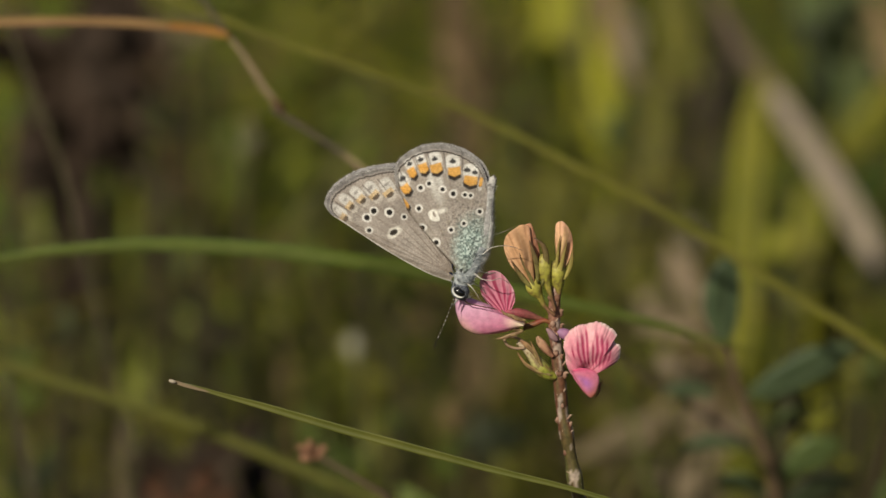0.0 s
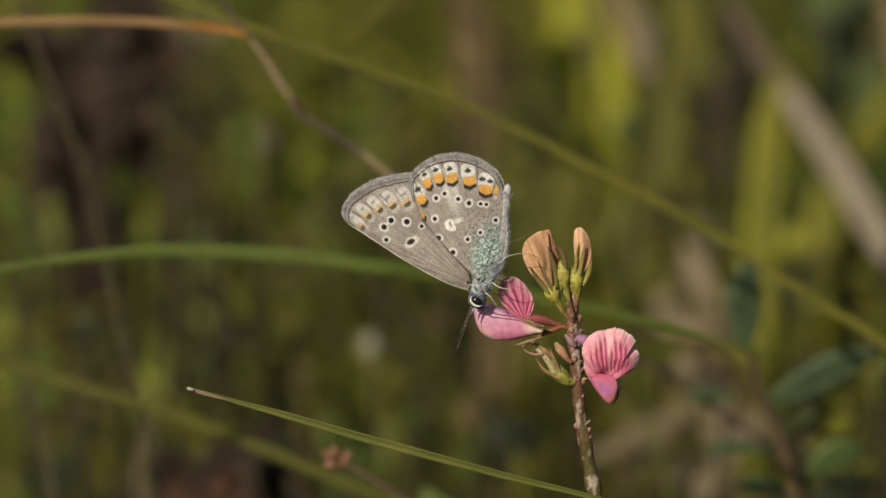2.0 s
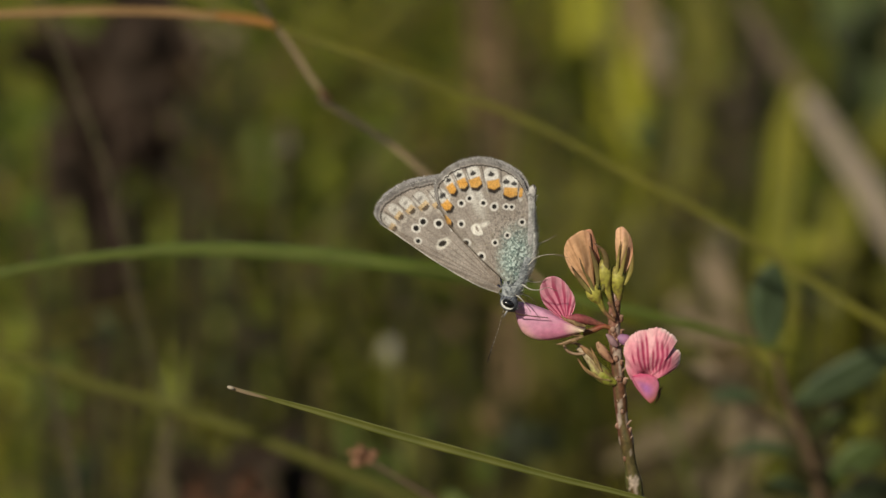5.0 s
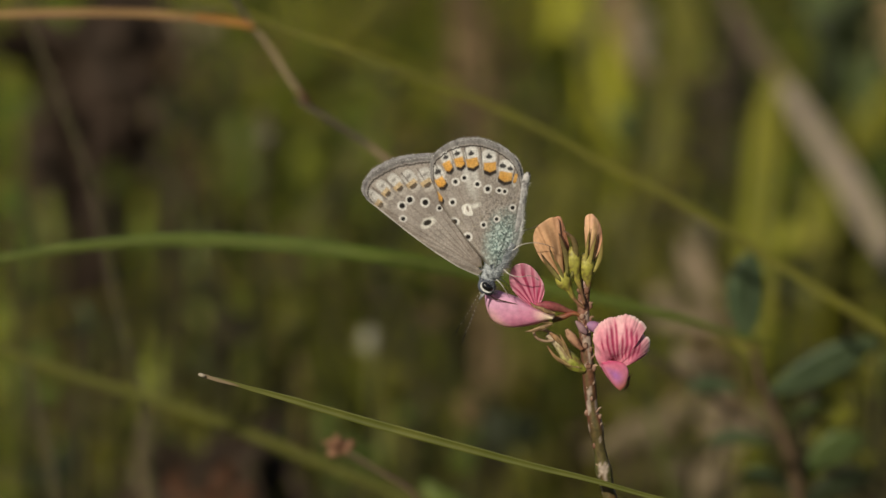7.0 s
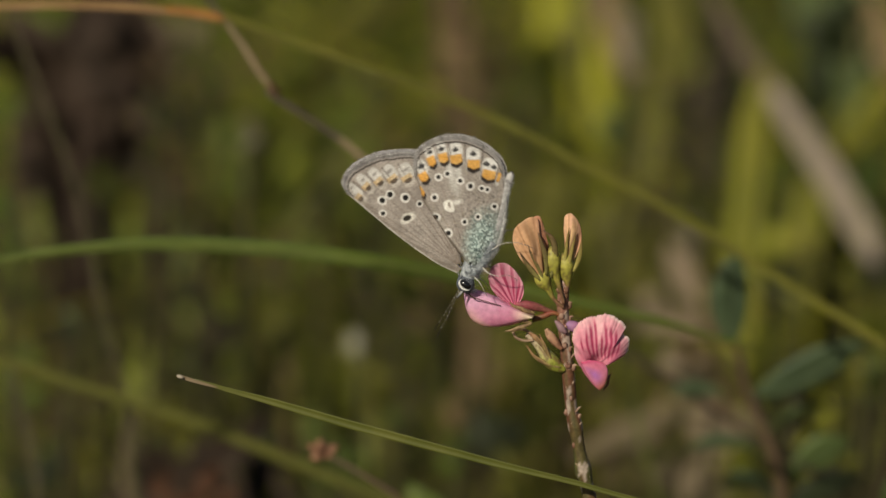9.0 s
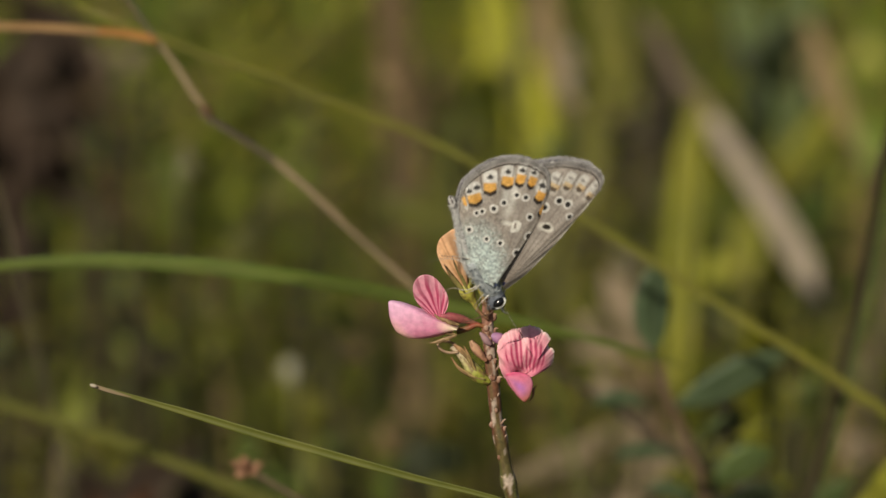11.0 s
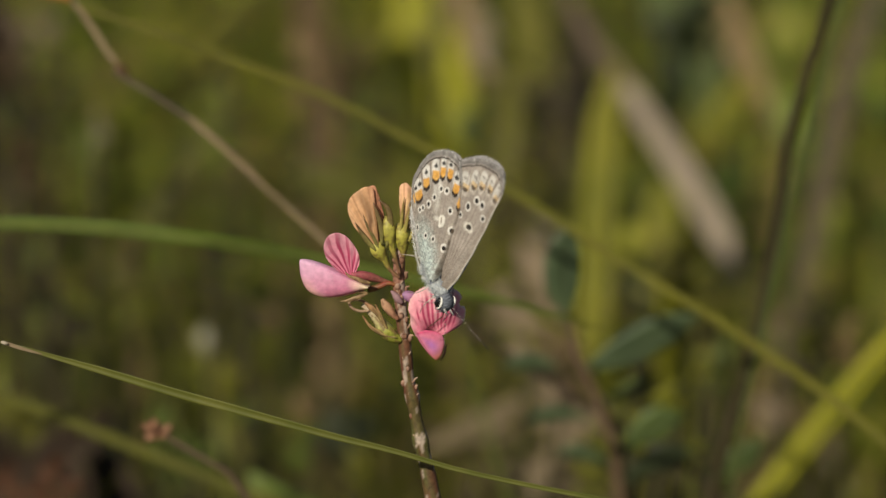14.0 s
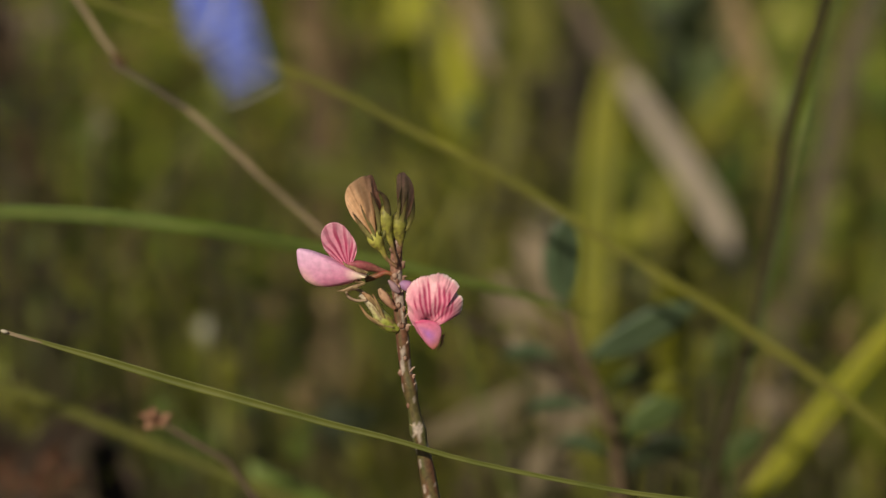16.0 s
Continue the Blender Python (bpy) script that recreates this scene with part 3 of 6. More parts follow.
    blade_thing("grass_blade", "green leaf blade leaning low in the meadow", to_ground([(-0.00621, 0.1604, 0.15012, 0.001), (-0.00374, 0.15974, 0.14727, 0.0035), (0.00124, 0.1591, 0.14483, 0.004), (0.00704, 0.15836, 0.14199, 0.003)]), M_GREEN, 0.3)
    blade_thing("grass_blade", "yellow-green blade standing low in the meadow", to_ground([(-0.01737, 0.43517, 0.10295, 0.001), (-0.01617, 0.43392, 0.09705, 0.004), (-0.01496, 0.43267, 0.09115, 0.005), (-0.014, 0.43116, 0.08407, 0.002)]), M_LIME, 0.3)
    blade_thing("dry_stalk", "olive tan dry blade leaning in the meadow", to_ground([(-0.01211, 0.3989, 0.1663, 0.0014), (-0.02244, 0.39589, 0.15068, 0.00385), (-0.03047, 0.39352, 0.13841, 0.0042), (-0.0408, 0.39052, 0.12279, 0.0014)], 0.0, 0.03, 0.0006), M_DIM, 0.3)
    blade_thing("grass_blade", "yellowish green leaf blade deep in the meadow", to_ground([(-0.00096, 0.44479, 0.14256, 0.002), (0.00505, 0.44404, 0.1396, 0.008), (0.01229, 0.44363, 0.13842, 0.009), (0.02193, 0.44304, 0.13665, 0.002)]), M_DIM, 0.3)
    blade_thing("grass_blade", "olive blade deep in the meadow behind the flower", to_ground([(0.04639, 0.54108, 0.1202, 0.003), (0.04303, 0.5394, 0.11234, 0.01), (0.04035, 0.53773, 0.10447, 0.012), (0.037, 0.5355, 0.09398, 0.004)]), M_OLIVE, 0.3)
    blade_thing("dry_stalk", "tan dead blade deep in the meadow behind the flower", to_ground([(0.05443, 0.53355, 0.0848, 0.003), (0.05912, 0.53243, 0.07955, 0.009), (0.06314, 0.53132, 0.07431, 0.01), (0.06784, 0.52965, 0.06644, 0.003)]), M_STRAW, 0.3)
    blade_thing("grass_blade", "yellowish blade deep in the meadow behind the withered florets", to_ground([(0.0303, 0.54191, 0.12414, 0.003), (0.02695, 0.54052, 0.11758, 0.009), (0.02225, 0.53912, 0.11102, 0.009), (0.01689, 0.53773, 0.10447, 0.003)]), M_OLIVE, 0.3)
    blade_thing("dry_stalk", "faded tan blade lying across the grass below the flower", to_ground([(0.02303, 0.2953, 0.11827, 0.0015), (0.02914, 0.29594, 0.12126, 0.0032), (0.03627, 0.29664, 0.12455, 0.0034), (0.04391, 0.29742, 0.12824, 0.0012)]), M_LITTER, 0.3)
    blade_thing("dry_stalk", "faded tan blade standing beside the leafy herb", to_ground([(0.05563, 0.297, 0.12625, 0.001), (0.05257, 0.29626, 0.12276, 0.0026), (0.0487, 0.29562, 0.11977, 0.003), (0.04391, 0.29435, 0.11379, 0.003), (0.04137, 0.29329, 0.10881, 0.003)]), M_LITTER, 0.3)
    # pale round seed head
    s = tagged(new("seed_head"), "round pale fluffy seed head on a green stalk", "seed head")
    c = Vector((-0.01672, 0.33872, 0.12900))
    part("stalk", tube("stalk", to_ground([(c.x, c.y, c.z, 0.0006), (c.x + 0.001, c.y, c.z - 0.012, 0.0009), (c.x + 0.004, c.y, c.z - 0.025, 0.0011)]), M_FUR, lambda t, w: (0.20, 0.22, 0.06), 8, 20, 1.0), s)
    part("core", tube("core", [(c.x, c.y, c.z + k * 0.0021, 0.0021 * math.sqrt(max(0, 1 - k * k)) + 0.0001) for k in np.linspace(-1, 1, 9)], M_SEED, lambda t, w: (0.3, 0.3, 0.3), 14, 18, 1.0), s, "pale felted core")
    rr = np.random.RandomState(2)
    d = rr.randn(900, 3)
    d /= np.linalg.norm(d, axis=1)[:, None]
    part("fluff", spikes("fluff", (np.array(c) + d * 0.0018) / MM, (np.array(c) + d * 0.0027) / MM, 0.10, M_FUR, np.ones((900, 1)) * np.array([[0.38, 0.37, 0.29]])), s, "pale fluff")
    return sway


def leaf_on(parent, pts, mat=M_LEAF):
    """A folded leaf with a thin pale midrib."""
    ob = part("leaf", ribbon("leaf", pts, mat, 0.12, 24), parent)
    rib = [(x, y - 0.10 * w - 0.0001, z, 0.03 * w + 0.00004) for x, y, z, w in pts]
    part("midrib", tube("midrib", rib, M_FUR, lambda t, w: (0.05, 0.07, 0.03), 5, 20, 1.0), ob)


def build_herb():
    """Dull green leafy herb behind the flower."""
    h = tagged(new("leafy_herb"), "dull blue-green leafy herb with a brown stem", "herb")
    part("stem", tube("stem", to_ground([(0.0401, 0.1360, 0.1775, 0.00036788), (0.0406, 0.1360, 0.1743, 0.00052554), (0.0418, 0.1360, 0.1702, 0.00063065), (0.0438, 0.1360, 0.1661, 0.00073575), (0.0458, 0.1360, 0.1611, 0.00084086), (0.0470, 0.1360, 0.1544, 0.00094597)]), M_FUR, lambda t, w: mix((0.075, 0.046, 0.032), (0.12, 0.085, 0.042), float(speckle(t * 20, w, 1.0))), 8, 30, 1.0), h)
    leaf_on(h, [(0.0394, 0.1330, 0.1781, 0.00063081), (0.0391, 0.1330, 0.1802, 0.0033643), (0.0388, 0.1330, 0.1839, 0.0052568), (0.0392, 0.1330, 0.1879, 0.0044157), (0.0403, 0.1330, 0.1913, 0.00031541)], M_HERBLEAF)
    leaf_on(h, [(0.0425, 0.1360, 0.1698, 0.00063065), (0.0453, 0.1360, 0.1710, 0.0031532), (0.0492, 0.1360, 0.1730, 0.004835), (0.0536, 0.1360, 0.1754, 0.0044145), (0.0584, 0.1360, 0.1774, 0.00031532)], M_HERBLEAF)
    leaf_on(h, [(0.0388, 0.1400, 0.1689, 0.00052535), (0.0364, 0.1400, 0.1698, 0.0018913), (0.0338, 0.1400, 0.1699, 0.0023116), (0.0308, 0.1400, 0.1693, 0.00031521)], M_HERBLEAF)
    leaf_on(h, [(0.0431, 0.1380, 0.1619, 0.00052545), (0.0403, 0.1380, 0.1627, 0.0016814), (0.0369, 0.1380, 0.1627, 0.0019967), (0.0337, 0.1380, 0.1614, 0.00031527)], M_HERBLEAF)
    leaf_on(h, [(0.0477, 0.1400, 0.1560, 0.00063042), (0.0502, 0.1400, 0.1589, 0.0033623), (0.0533, 0.1400, 0.1610, 0.0048332), (0.0569, 0.1400, 0.1621, 0.00031521)], M_LEAF)
    leaf_on(h, [(0.0479, 0.1360, 0.1529, 0.00063065), (0.0510, 0.1360, 0.1556, 0.0035737), (0.0543, 0.1360, 0.1570, 0.0042043), (0.0578, 0.1360, 0.1574, 0.00031532)], M_DEEP)
    leaf_on(h, [(0.0500, 0.1580, 0.1564, 0.00041964), (0.0528, 0.1580, 0.1588, 0.0014687), (0.0552, 0.1580, 0.1605, 0.0016786), (0.0577, 0.1580, 0.1622, 0.00020982)], M_LIME)
    leaf_on(h, [(0.0468, 0.1430, 0.1527, 0.00052522), (0.0439, 0.1430, 0.1552, 0.0018908), (0.0411, 0.1430, 0.1559, 0.002311), (0.0387, 0.1430, 0.1552, 0.00031513)], M_HERBLEAF)
    leaf_on(h, [(0.0457, 0.1460, 0.1620, 0.00042006), (0.0481, 0.1460, 0.1640, 0.0012602), (0.0510, 0.1460, 0.1652, 0.0014702), (0.0530, 0.1460, 0.1653, 0.00021003)], M_LEAF)
    leaf_on(h, [(0.0600, 0.1530, 0.1478, 0.00062972), (0.0636, 0.1530, 0.1503, 0.0031486), (0.0669, 0.1530, 0.1524, 0.0037783), (0.0697, 0.1530, 0.1554, 0.00031486)], M_LEAF)
    leaf_on(h, [(0.0499, 0.1730, 0.1500, 0.00041914), (0.0537, 0.1730, 0.1478, 0.0016766), (0.0584, 0.1730, 0.1472, 0.0018861), (0.0627, 0.1730, 0.1485, 0.00020957)], M_LIME)
    leaf_on(h, [(0.0401, 0.1360, 0.1743, 0.00031532), (0.0381, 0.1360, 0.1758, 0.00084086), (0.0357, 0.1360, 0.1772, 0.00094597), (0.0341, 0.1360, 0.1783, 0.00021022)], M_OLIVE)
    # pale litter lying in the grass round the herb
    r = np.random.RandomState(31)
    for x, y, z in [(0.04877, 0.39005, 0.13115), (0.0474, 0.38808, 0.1219), (0.03601, 0.38351, 0.10039), (0.04342, 0.38418, 0.10351), (0.05595, 0.38389, 0.10217), (0.04797, 0.38176, 0.09214)]:
        d = Vector((r.rand() - 0.5, r.rand() - 0.5, 0.5 * r.rand())).normalized() * 0.009
        c = Vector((x, y, z))
        s = tagged(new("dry_leaf"), "pale tan dead leaf caught in the grass", "dead leaf", "pale litter in the grass")
        part("blade", ribbon("blade", [(*(c - d), 0.001), (*(c - d * 0.4), 0.004), (*(c + d * 0.3), 0.005), (*(c + d), 0.001)], M_LITTER, 0.4, 16, 0.8), s)
        part("stalk", tube("stalk", to_ground([(*(c - d), 0.0003), (*(c - d * 1.2), 0.0004)]), M_FUR, lambda t, w: (0.12, 0.08, 0.05), 6, 12, 1.0), s)
    return h


def leafy_shoot(c, wide, tall, n, mat, label, seed):
    """A loose upright spray of folded leaves on one thin stem; sizes in millimetres."""
    r = np.random.RandomState(seed)
    s = tagged(new("leafy_shoot"), label, "wild plant", "wild plants in the grass")
    c = Vector(c)
    part("stem", tube("stem", to_ground([(c.x, c.y, c.z + tall * 0.8 * MM, 0.0003), (c.x + 0.0005, c.y + 0.001, c.z, 0.0005), (c.x, c.y, c.z - tall * MM, 0.0006)]), M_FUR, lambda t, w: (0.05, 0.045, 0.02), 6, 16, 1.0), s)
    for k in range(n):
        z = tall * (2 * (k + 0.5) / n - 1) * 0.85
        p = Vector((c.x + (r.rand() - 0.5) * 0.4 * wide * MM, c.y + (r.rand() - 0.5) * 0.006, c.z + z * MM))
        d = Vector((r.randn(), 0.5 * r.randn(), 0.5 + 0.6 * r.rand())).normalized() * MM * (0.55 + 0.5 * r.rand()) * max(wide, 0.5 * tall)
        w = (0.28 + 0.22 * r.rand()) * d.length * 1.5
        leaf_on(s, [(*p, 0.0004), (*(p + d * 0.35), w * 0.85), (*(p + d * 0.7), w), (*(p + d * 1.25 + Vector((0, 0, -0.1 * d.length))), 0.0003)], mat)
    return s


def build_shoots():
    # the near-black green and brown shoots are added as shade in background gaps
    spots = [((0.0632, 0.5000, 0.1543), 6.5, 13.75, 17, M_GAP_BROWN, "dark umber dead leaves standing in the grass"),
             ((0.0547, 0.5000, 0.1407), 5.2, 11.25, 15, M_GAP_BROWN, "dark umber dead leaves standing in the grass"),
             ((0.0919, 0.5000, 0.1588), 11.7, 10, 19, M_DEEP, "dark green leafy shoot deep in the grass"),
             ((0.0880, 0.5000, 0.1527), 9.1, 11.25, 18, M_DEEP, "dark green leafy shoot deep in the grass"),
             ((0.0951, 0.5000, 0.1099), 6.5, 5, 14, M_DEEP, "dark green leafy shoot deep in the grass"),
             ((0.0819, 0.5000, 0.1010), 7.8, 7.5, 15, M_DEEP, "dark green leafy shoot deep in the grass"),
             ((-0.0442, 0.3000, 0.1471), 4, 4, 7, M_GAP_BROWN, "dark umber dead leaves standing in the grass"),
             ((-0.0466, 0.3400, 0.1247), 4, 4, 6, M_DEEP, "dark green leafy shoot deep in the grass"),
             ((-0.0074, 0.3000, 0.1385), 3, 4, 6, M_GAP_BROWN, "dark umber dead leaves standing in the grass"),
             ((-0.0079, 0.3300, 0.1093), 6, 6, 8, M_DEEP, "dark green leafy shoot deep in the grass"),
             ((-0.0409, 0.3000, 0.1382), 5, 4, 7, M_GAP_BROWN, "dark umber dead leaves standing in the grass"),
             ((-0.0144, 0.3000, 0.1505), 3, 6, 7, M_GAP_BROWN, "dark umber dead leaves standing in the grass"),
             ((0.0504, 0.1600, 0.1621), 3, 3.5, 7, M_GAP_BROWN, "dark umber dead leaves standing in the grass"),
             ((0.0949, 0.3000, 0.1372), 5, 8, 8, M_GAP_BROWN, "dark umber dead leaves standing in the grass"),
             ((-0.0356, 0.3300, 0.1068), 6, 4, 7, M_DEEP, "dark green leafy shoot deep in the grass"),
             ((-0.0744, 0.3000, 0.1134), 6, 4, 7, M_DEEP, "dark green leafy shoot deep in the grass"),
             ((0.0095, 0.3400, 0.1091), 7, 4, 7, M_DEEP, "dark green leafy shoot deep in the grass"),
             ((0.0492, 0.5000, 0.1213), 5.2, 5, 14, M_GAP_BROWN, "dark umber dead leaves standing in the grass"),
             ((0.0169, 0.4000, 0.1525), 4, 6, 6, M_GAP_BROWN, "dark umber dead leaves standing in the grass"),
             ((-0.0581, 0.3800, 0.1611), 5, 9, 8, M_GAP_BROWN, "dark umber dead leaves standing in the grass"),
             ((0.0395, 0.5000, 0.1390), 5, 5, 7, M_LEAF, "dull green leafy shoot in the grass"),
             ((0.0437, 0.5000, 0.1596), 3, 9, 6, M_PALE, "pale dry leaves standing in the grass"),
             ((0.0371, 0.5000, 0.0829), 4, 3, 6, M_OLIVE, "olive leafy shoot in the grass"),
             ((0.0931, 0.5000, 0.1437), 3, 4, 5, M_LIME, "yellow-green leafy shoot in the grass"),
             ((0.1033, 0.5000, 0.1547), 3, 6, 6, M_PALE, "pale dry leaves standing in the grass"),
             ((0.1068, 0.5000, 0.1371), 3, 6, 5, M_LIME, "yellow-green leafy shoot in the grass"),
             ((-0.0229, 0.3000, 0.1140), 4, 4, 6, M_GREEN, "green leafy shoot in the grass"),
             ((-0.0616, 0.2400, 0.1550), 2.5, 2.5, 5, M_HERBLEAF, "bluish green leafy shoot in the grass"),
             ((0.0557, 0.5000, 0.1141), 4, 6, 6, M_PALE, "pale dry leaves standing in the grass"),
             ((0.0830, 0.5000, 0.1182), 4, 5, 6, M_LIME, "yellow-green leafy shoot in the grass"),
             ((0.0691, 0.2400, 0.1466), 3, 4, 6, M_LIME, "yellow-green leafy shoot in the grass"),
             ((-0.0598, 0.3400, 0.1047), 2, 6, 5, M_PALE, "pale dry leaves standing in the grass"),
             ((0.0075, 0.4000, 0.1149), 3, 8, 6, M_STRAW, "tan dry leaves standing in the grass"),
             ((-0.0560, 0.3600, 0.1614), 3, 6, 6, M_OLIVE, "olive leafy shoot in the grass"),
             ((-0.0365, 0.3400, 0.1685), 2, 3, 5, M_PALE, "pale dry leaves standing in the grass"),
             ((-0.0786, 0.3000, 0.1585), 5, 6, 7, M_GREEN, "green leafy shoot in the grass"),
             ((0.0893, 0.5000, 0.1094), 7, 6, 8, M_LIME, "yellow-green leafy shoot in the grass"),
             ((0.0789, 0.5000, 0.1160), 5, 6, 8, M_GREEN, "green leafy shoot in the grass"),
             ((0.0831, 0.4000, 0.1231), 5, 6, 7, M_OLIVE, "olive leafy shoot in the grass"),
             ((0.0427, 0.4000, 0.1207), 5, 4, 6, M_LITTER, "faded tan leaves standing in the grass"),
             ((0.0478, 0.3000, 0.1187), 5, 3, 6, M_LITTER, "faded tan leaves standing in the grass"),
             ((0.0319, 0.3600, 0.1073), 6, 3, 6, M_OLIVE, "olive leafy shoot in the grass"),
             ((0.0596, 0.2200, 0.1438), 3, 3, 6, M_LIME, "yellow-green leafy shoot in the grass"),
             ((-0.0791, 0.3200, 0.1242), 5, 5, 7, M_GREEN, "green leafy shoot in the grass"),
             ((-0.0630, 0.3000, 0.1187), 4, 5, 7, M_OLIVE, "olive leafy shoot in the grass"),
             ((-0.0175, 0.2800, 0.1209), 4, 4, 7, M_GREEN, "green leafy shoot in the grass"),
             ((-0.0394, 0.2800, 0.1220), 2, 5, 6, M_OLIVE, "olive leafy shoot in the grass"),
             ((-0.0587, 0.4600, 0.1653), 4, 8, 6, M_LITTER, "faded tan leaves standing in the grass"),
             ((-0.0361, 0.3400, 0.1698), 2, 3, 5, M_LITTER, "faded tan leaves standing in the grass"),
             ((0.0194, 0.5000, 0.1642), 5, 8, 7, M_BRIGHT, "bright yellow-green leaves in the grass"),
             ((0.0322, 0.5200, 0.1623), 3, 8, 6, M_LITTER, "faded tan leaves standing in the grass"),
             ((-0.0373, 0.2000, 0.1367), 5, 3, 8, M_REDDISH, "reddish brown dead leaves in the grass"),
             ((-0.0458, 0.2200, 0.1304), 4, 3, 6, M_REDDISH, "reddish brown dead leaves in the grass"),
             ((0.0370, 0.3600, 0.1046), 5, 3, 6, M_LITTER, "faded tan leaves standing in the grass"),
             ((-0.0100, 0.3400, 0.1391), 3, 5, 6, M_OLIVE, "olive leafy shoot in the grass"),
             ((-0.0307, 0.3200, 0.1393), 4, 4, 6, M_DIM, "olive leafy shoot in the grass"),
             ((0.0723, 0.2500, 0.1431), 3, 4, 7, M_GREEN, "green leafy shoot in the grass"),
             ((0.0596, 0.1900, 0.1539), 2.5, 3, 6, M_LIME, "yellow-green leafy shoot in the grass"),
             ((0.0606, 0.1900, 0.1440), 2.5, 3, 6, M_LIME, "yellow-green leafy shoot in the grass"),
             ((0.0855, 0.2800, 0.1266), 4, 4, 7, M_LITTER, "faded tan leaves standing in the grass"),
             ((0.0404, 0.2600, 0.1409), 4, 3, 7, M_LITTER, "faded tan leaves standing in the grass"),
             ((0.0440, 0.2400, 0.1408), 3.5, 3, 6, M_LITTER, "faded tan leaves standing in the grass"),
             ((0.0441, 0.2400, 0.1263), 4, 2.5, 6, M_LITTER, "faded tan leaves standing in the grass"),
             ((0.0998, 0.3000, 0.1362), 4, 5, 7, M_STRAW, "tan dry leaves standing in the grass"),
             ((0.0683, 0.3400, 0.1404), 4, 5, 7, M_OLIVE, "olive leafy shoot in the grass"),
             ((0.0866, 0.3400, 0.1359), 3, 4, 6, M_OLIVE, "olive leafy shoot in the grass"),
             ((-0.0525, 0.4400, 0.1733), 4, 6, 7, M_LITTER, "faded tan leaves standing in the grass"),
             ((-0.0322, 0.3600, 0.1278), 3, 4, 6, M_OLIVE, "olive leafy shoot in the grass"),
             ((-0.0351, 0.2600, 0.1236), 3, 3, 6, M_GREEN, "green leafy shoot in the grass"),
             ((0.0016, 0.3000, 0.1170), 4, 4, 7, M_GREEN, "green leafy shoot in the grass"),
             ((0.0116, 0.2800, 0.1169), 4, 3, 7, M_OLIVE, "olive leafy shoot in the grass"),
             ((-0.0249, 0.3000, 0.1214), 4, 3, 6, M_GREEN, "green leafy shoot in the grass"),
             ((-0.0119, 0.3200, 0.1249), 3, 4, 6, M_OLIVE, "olive leafy shoot in the grass"),
             ((-0.0463, 0.3000, 0.1194), 4, 3, 6, M_OLIVE, "olive leafy shoot in the grass"),
             ((0.0050, 0.3600, 0.1128), 4, 4, 6, M_STRAW, "tan dry leaves standing in the grass"),
             ((-0.0098, 0.3200, 0.1177), 4, 4, 7, M_GREEN, "green leafy shoot in the grass"),
             ((0.0026, 0.3000, 0.1250), 4, 4, 6, M_STRAW, "tan dry leaves standing in the grass"),
             ((-0.0483, 0.2800, 0.1281), 3, 4, 6, M_OLIVE, "olive leafy shoot in the grass"),
             ((-0.0492, 0.4400, 0.1612), 4, 7, 8, M_GAP_BROWN, "dark umber dead leaves standing in the grass"),
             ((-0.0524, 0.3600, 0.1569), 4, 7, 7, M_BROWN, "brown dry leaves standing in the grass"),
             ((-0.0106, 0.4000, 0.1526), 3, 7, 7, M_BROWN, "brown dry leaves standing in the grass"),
             ((-0.0238, 0.3800, 0.1484), 4, 5, 7, M_GAP_BROWN, "dark umber dead leaves standing in the grass"),
             ((0.0119, 0.4600, 0.1576), 4, 8, 8, M_BROWN, "brown dry leaves standing in the grass"),
             ((0.0021, 0.4000, 0.1688), 3, 9, 8, M_STRAW, "tan dry leaves standing in the grass"),
             ((-0.0312, 0.3400, 0.1454), 3, 5, 6, M_BROWN, "brown dry leaves standing in the grass"),
             ((-0.0027, 0.3800, 0.1277), 4, 6, 7, M_BROWN, "brown dry leaves standing in the grass"),
             ((-0.0610, 0.4400, 0.1618), 4, 8, 8, M_BROWN, "brown dry leaves standing in the grass"),
             ((-0.0143, 0.4400, 0.1581), 4, 7, 7, M_GAP_BROWN, "dark umber dead leaves standing in the grass")]
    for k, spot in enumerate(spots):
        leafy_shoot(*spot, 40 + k)


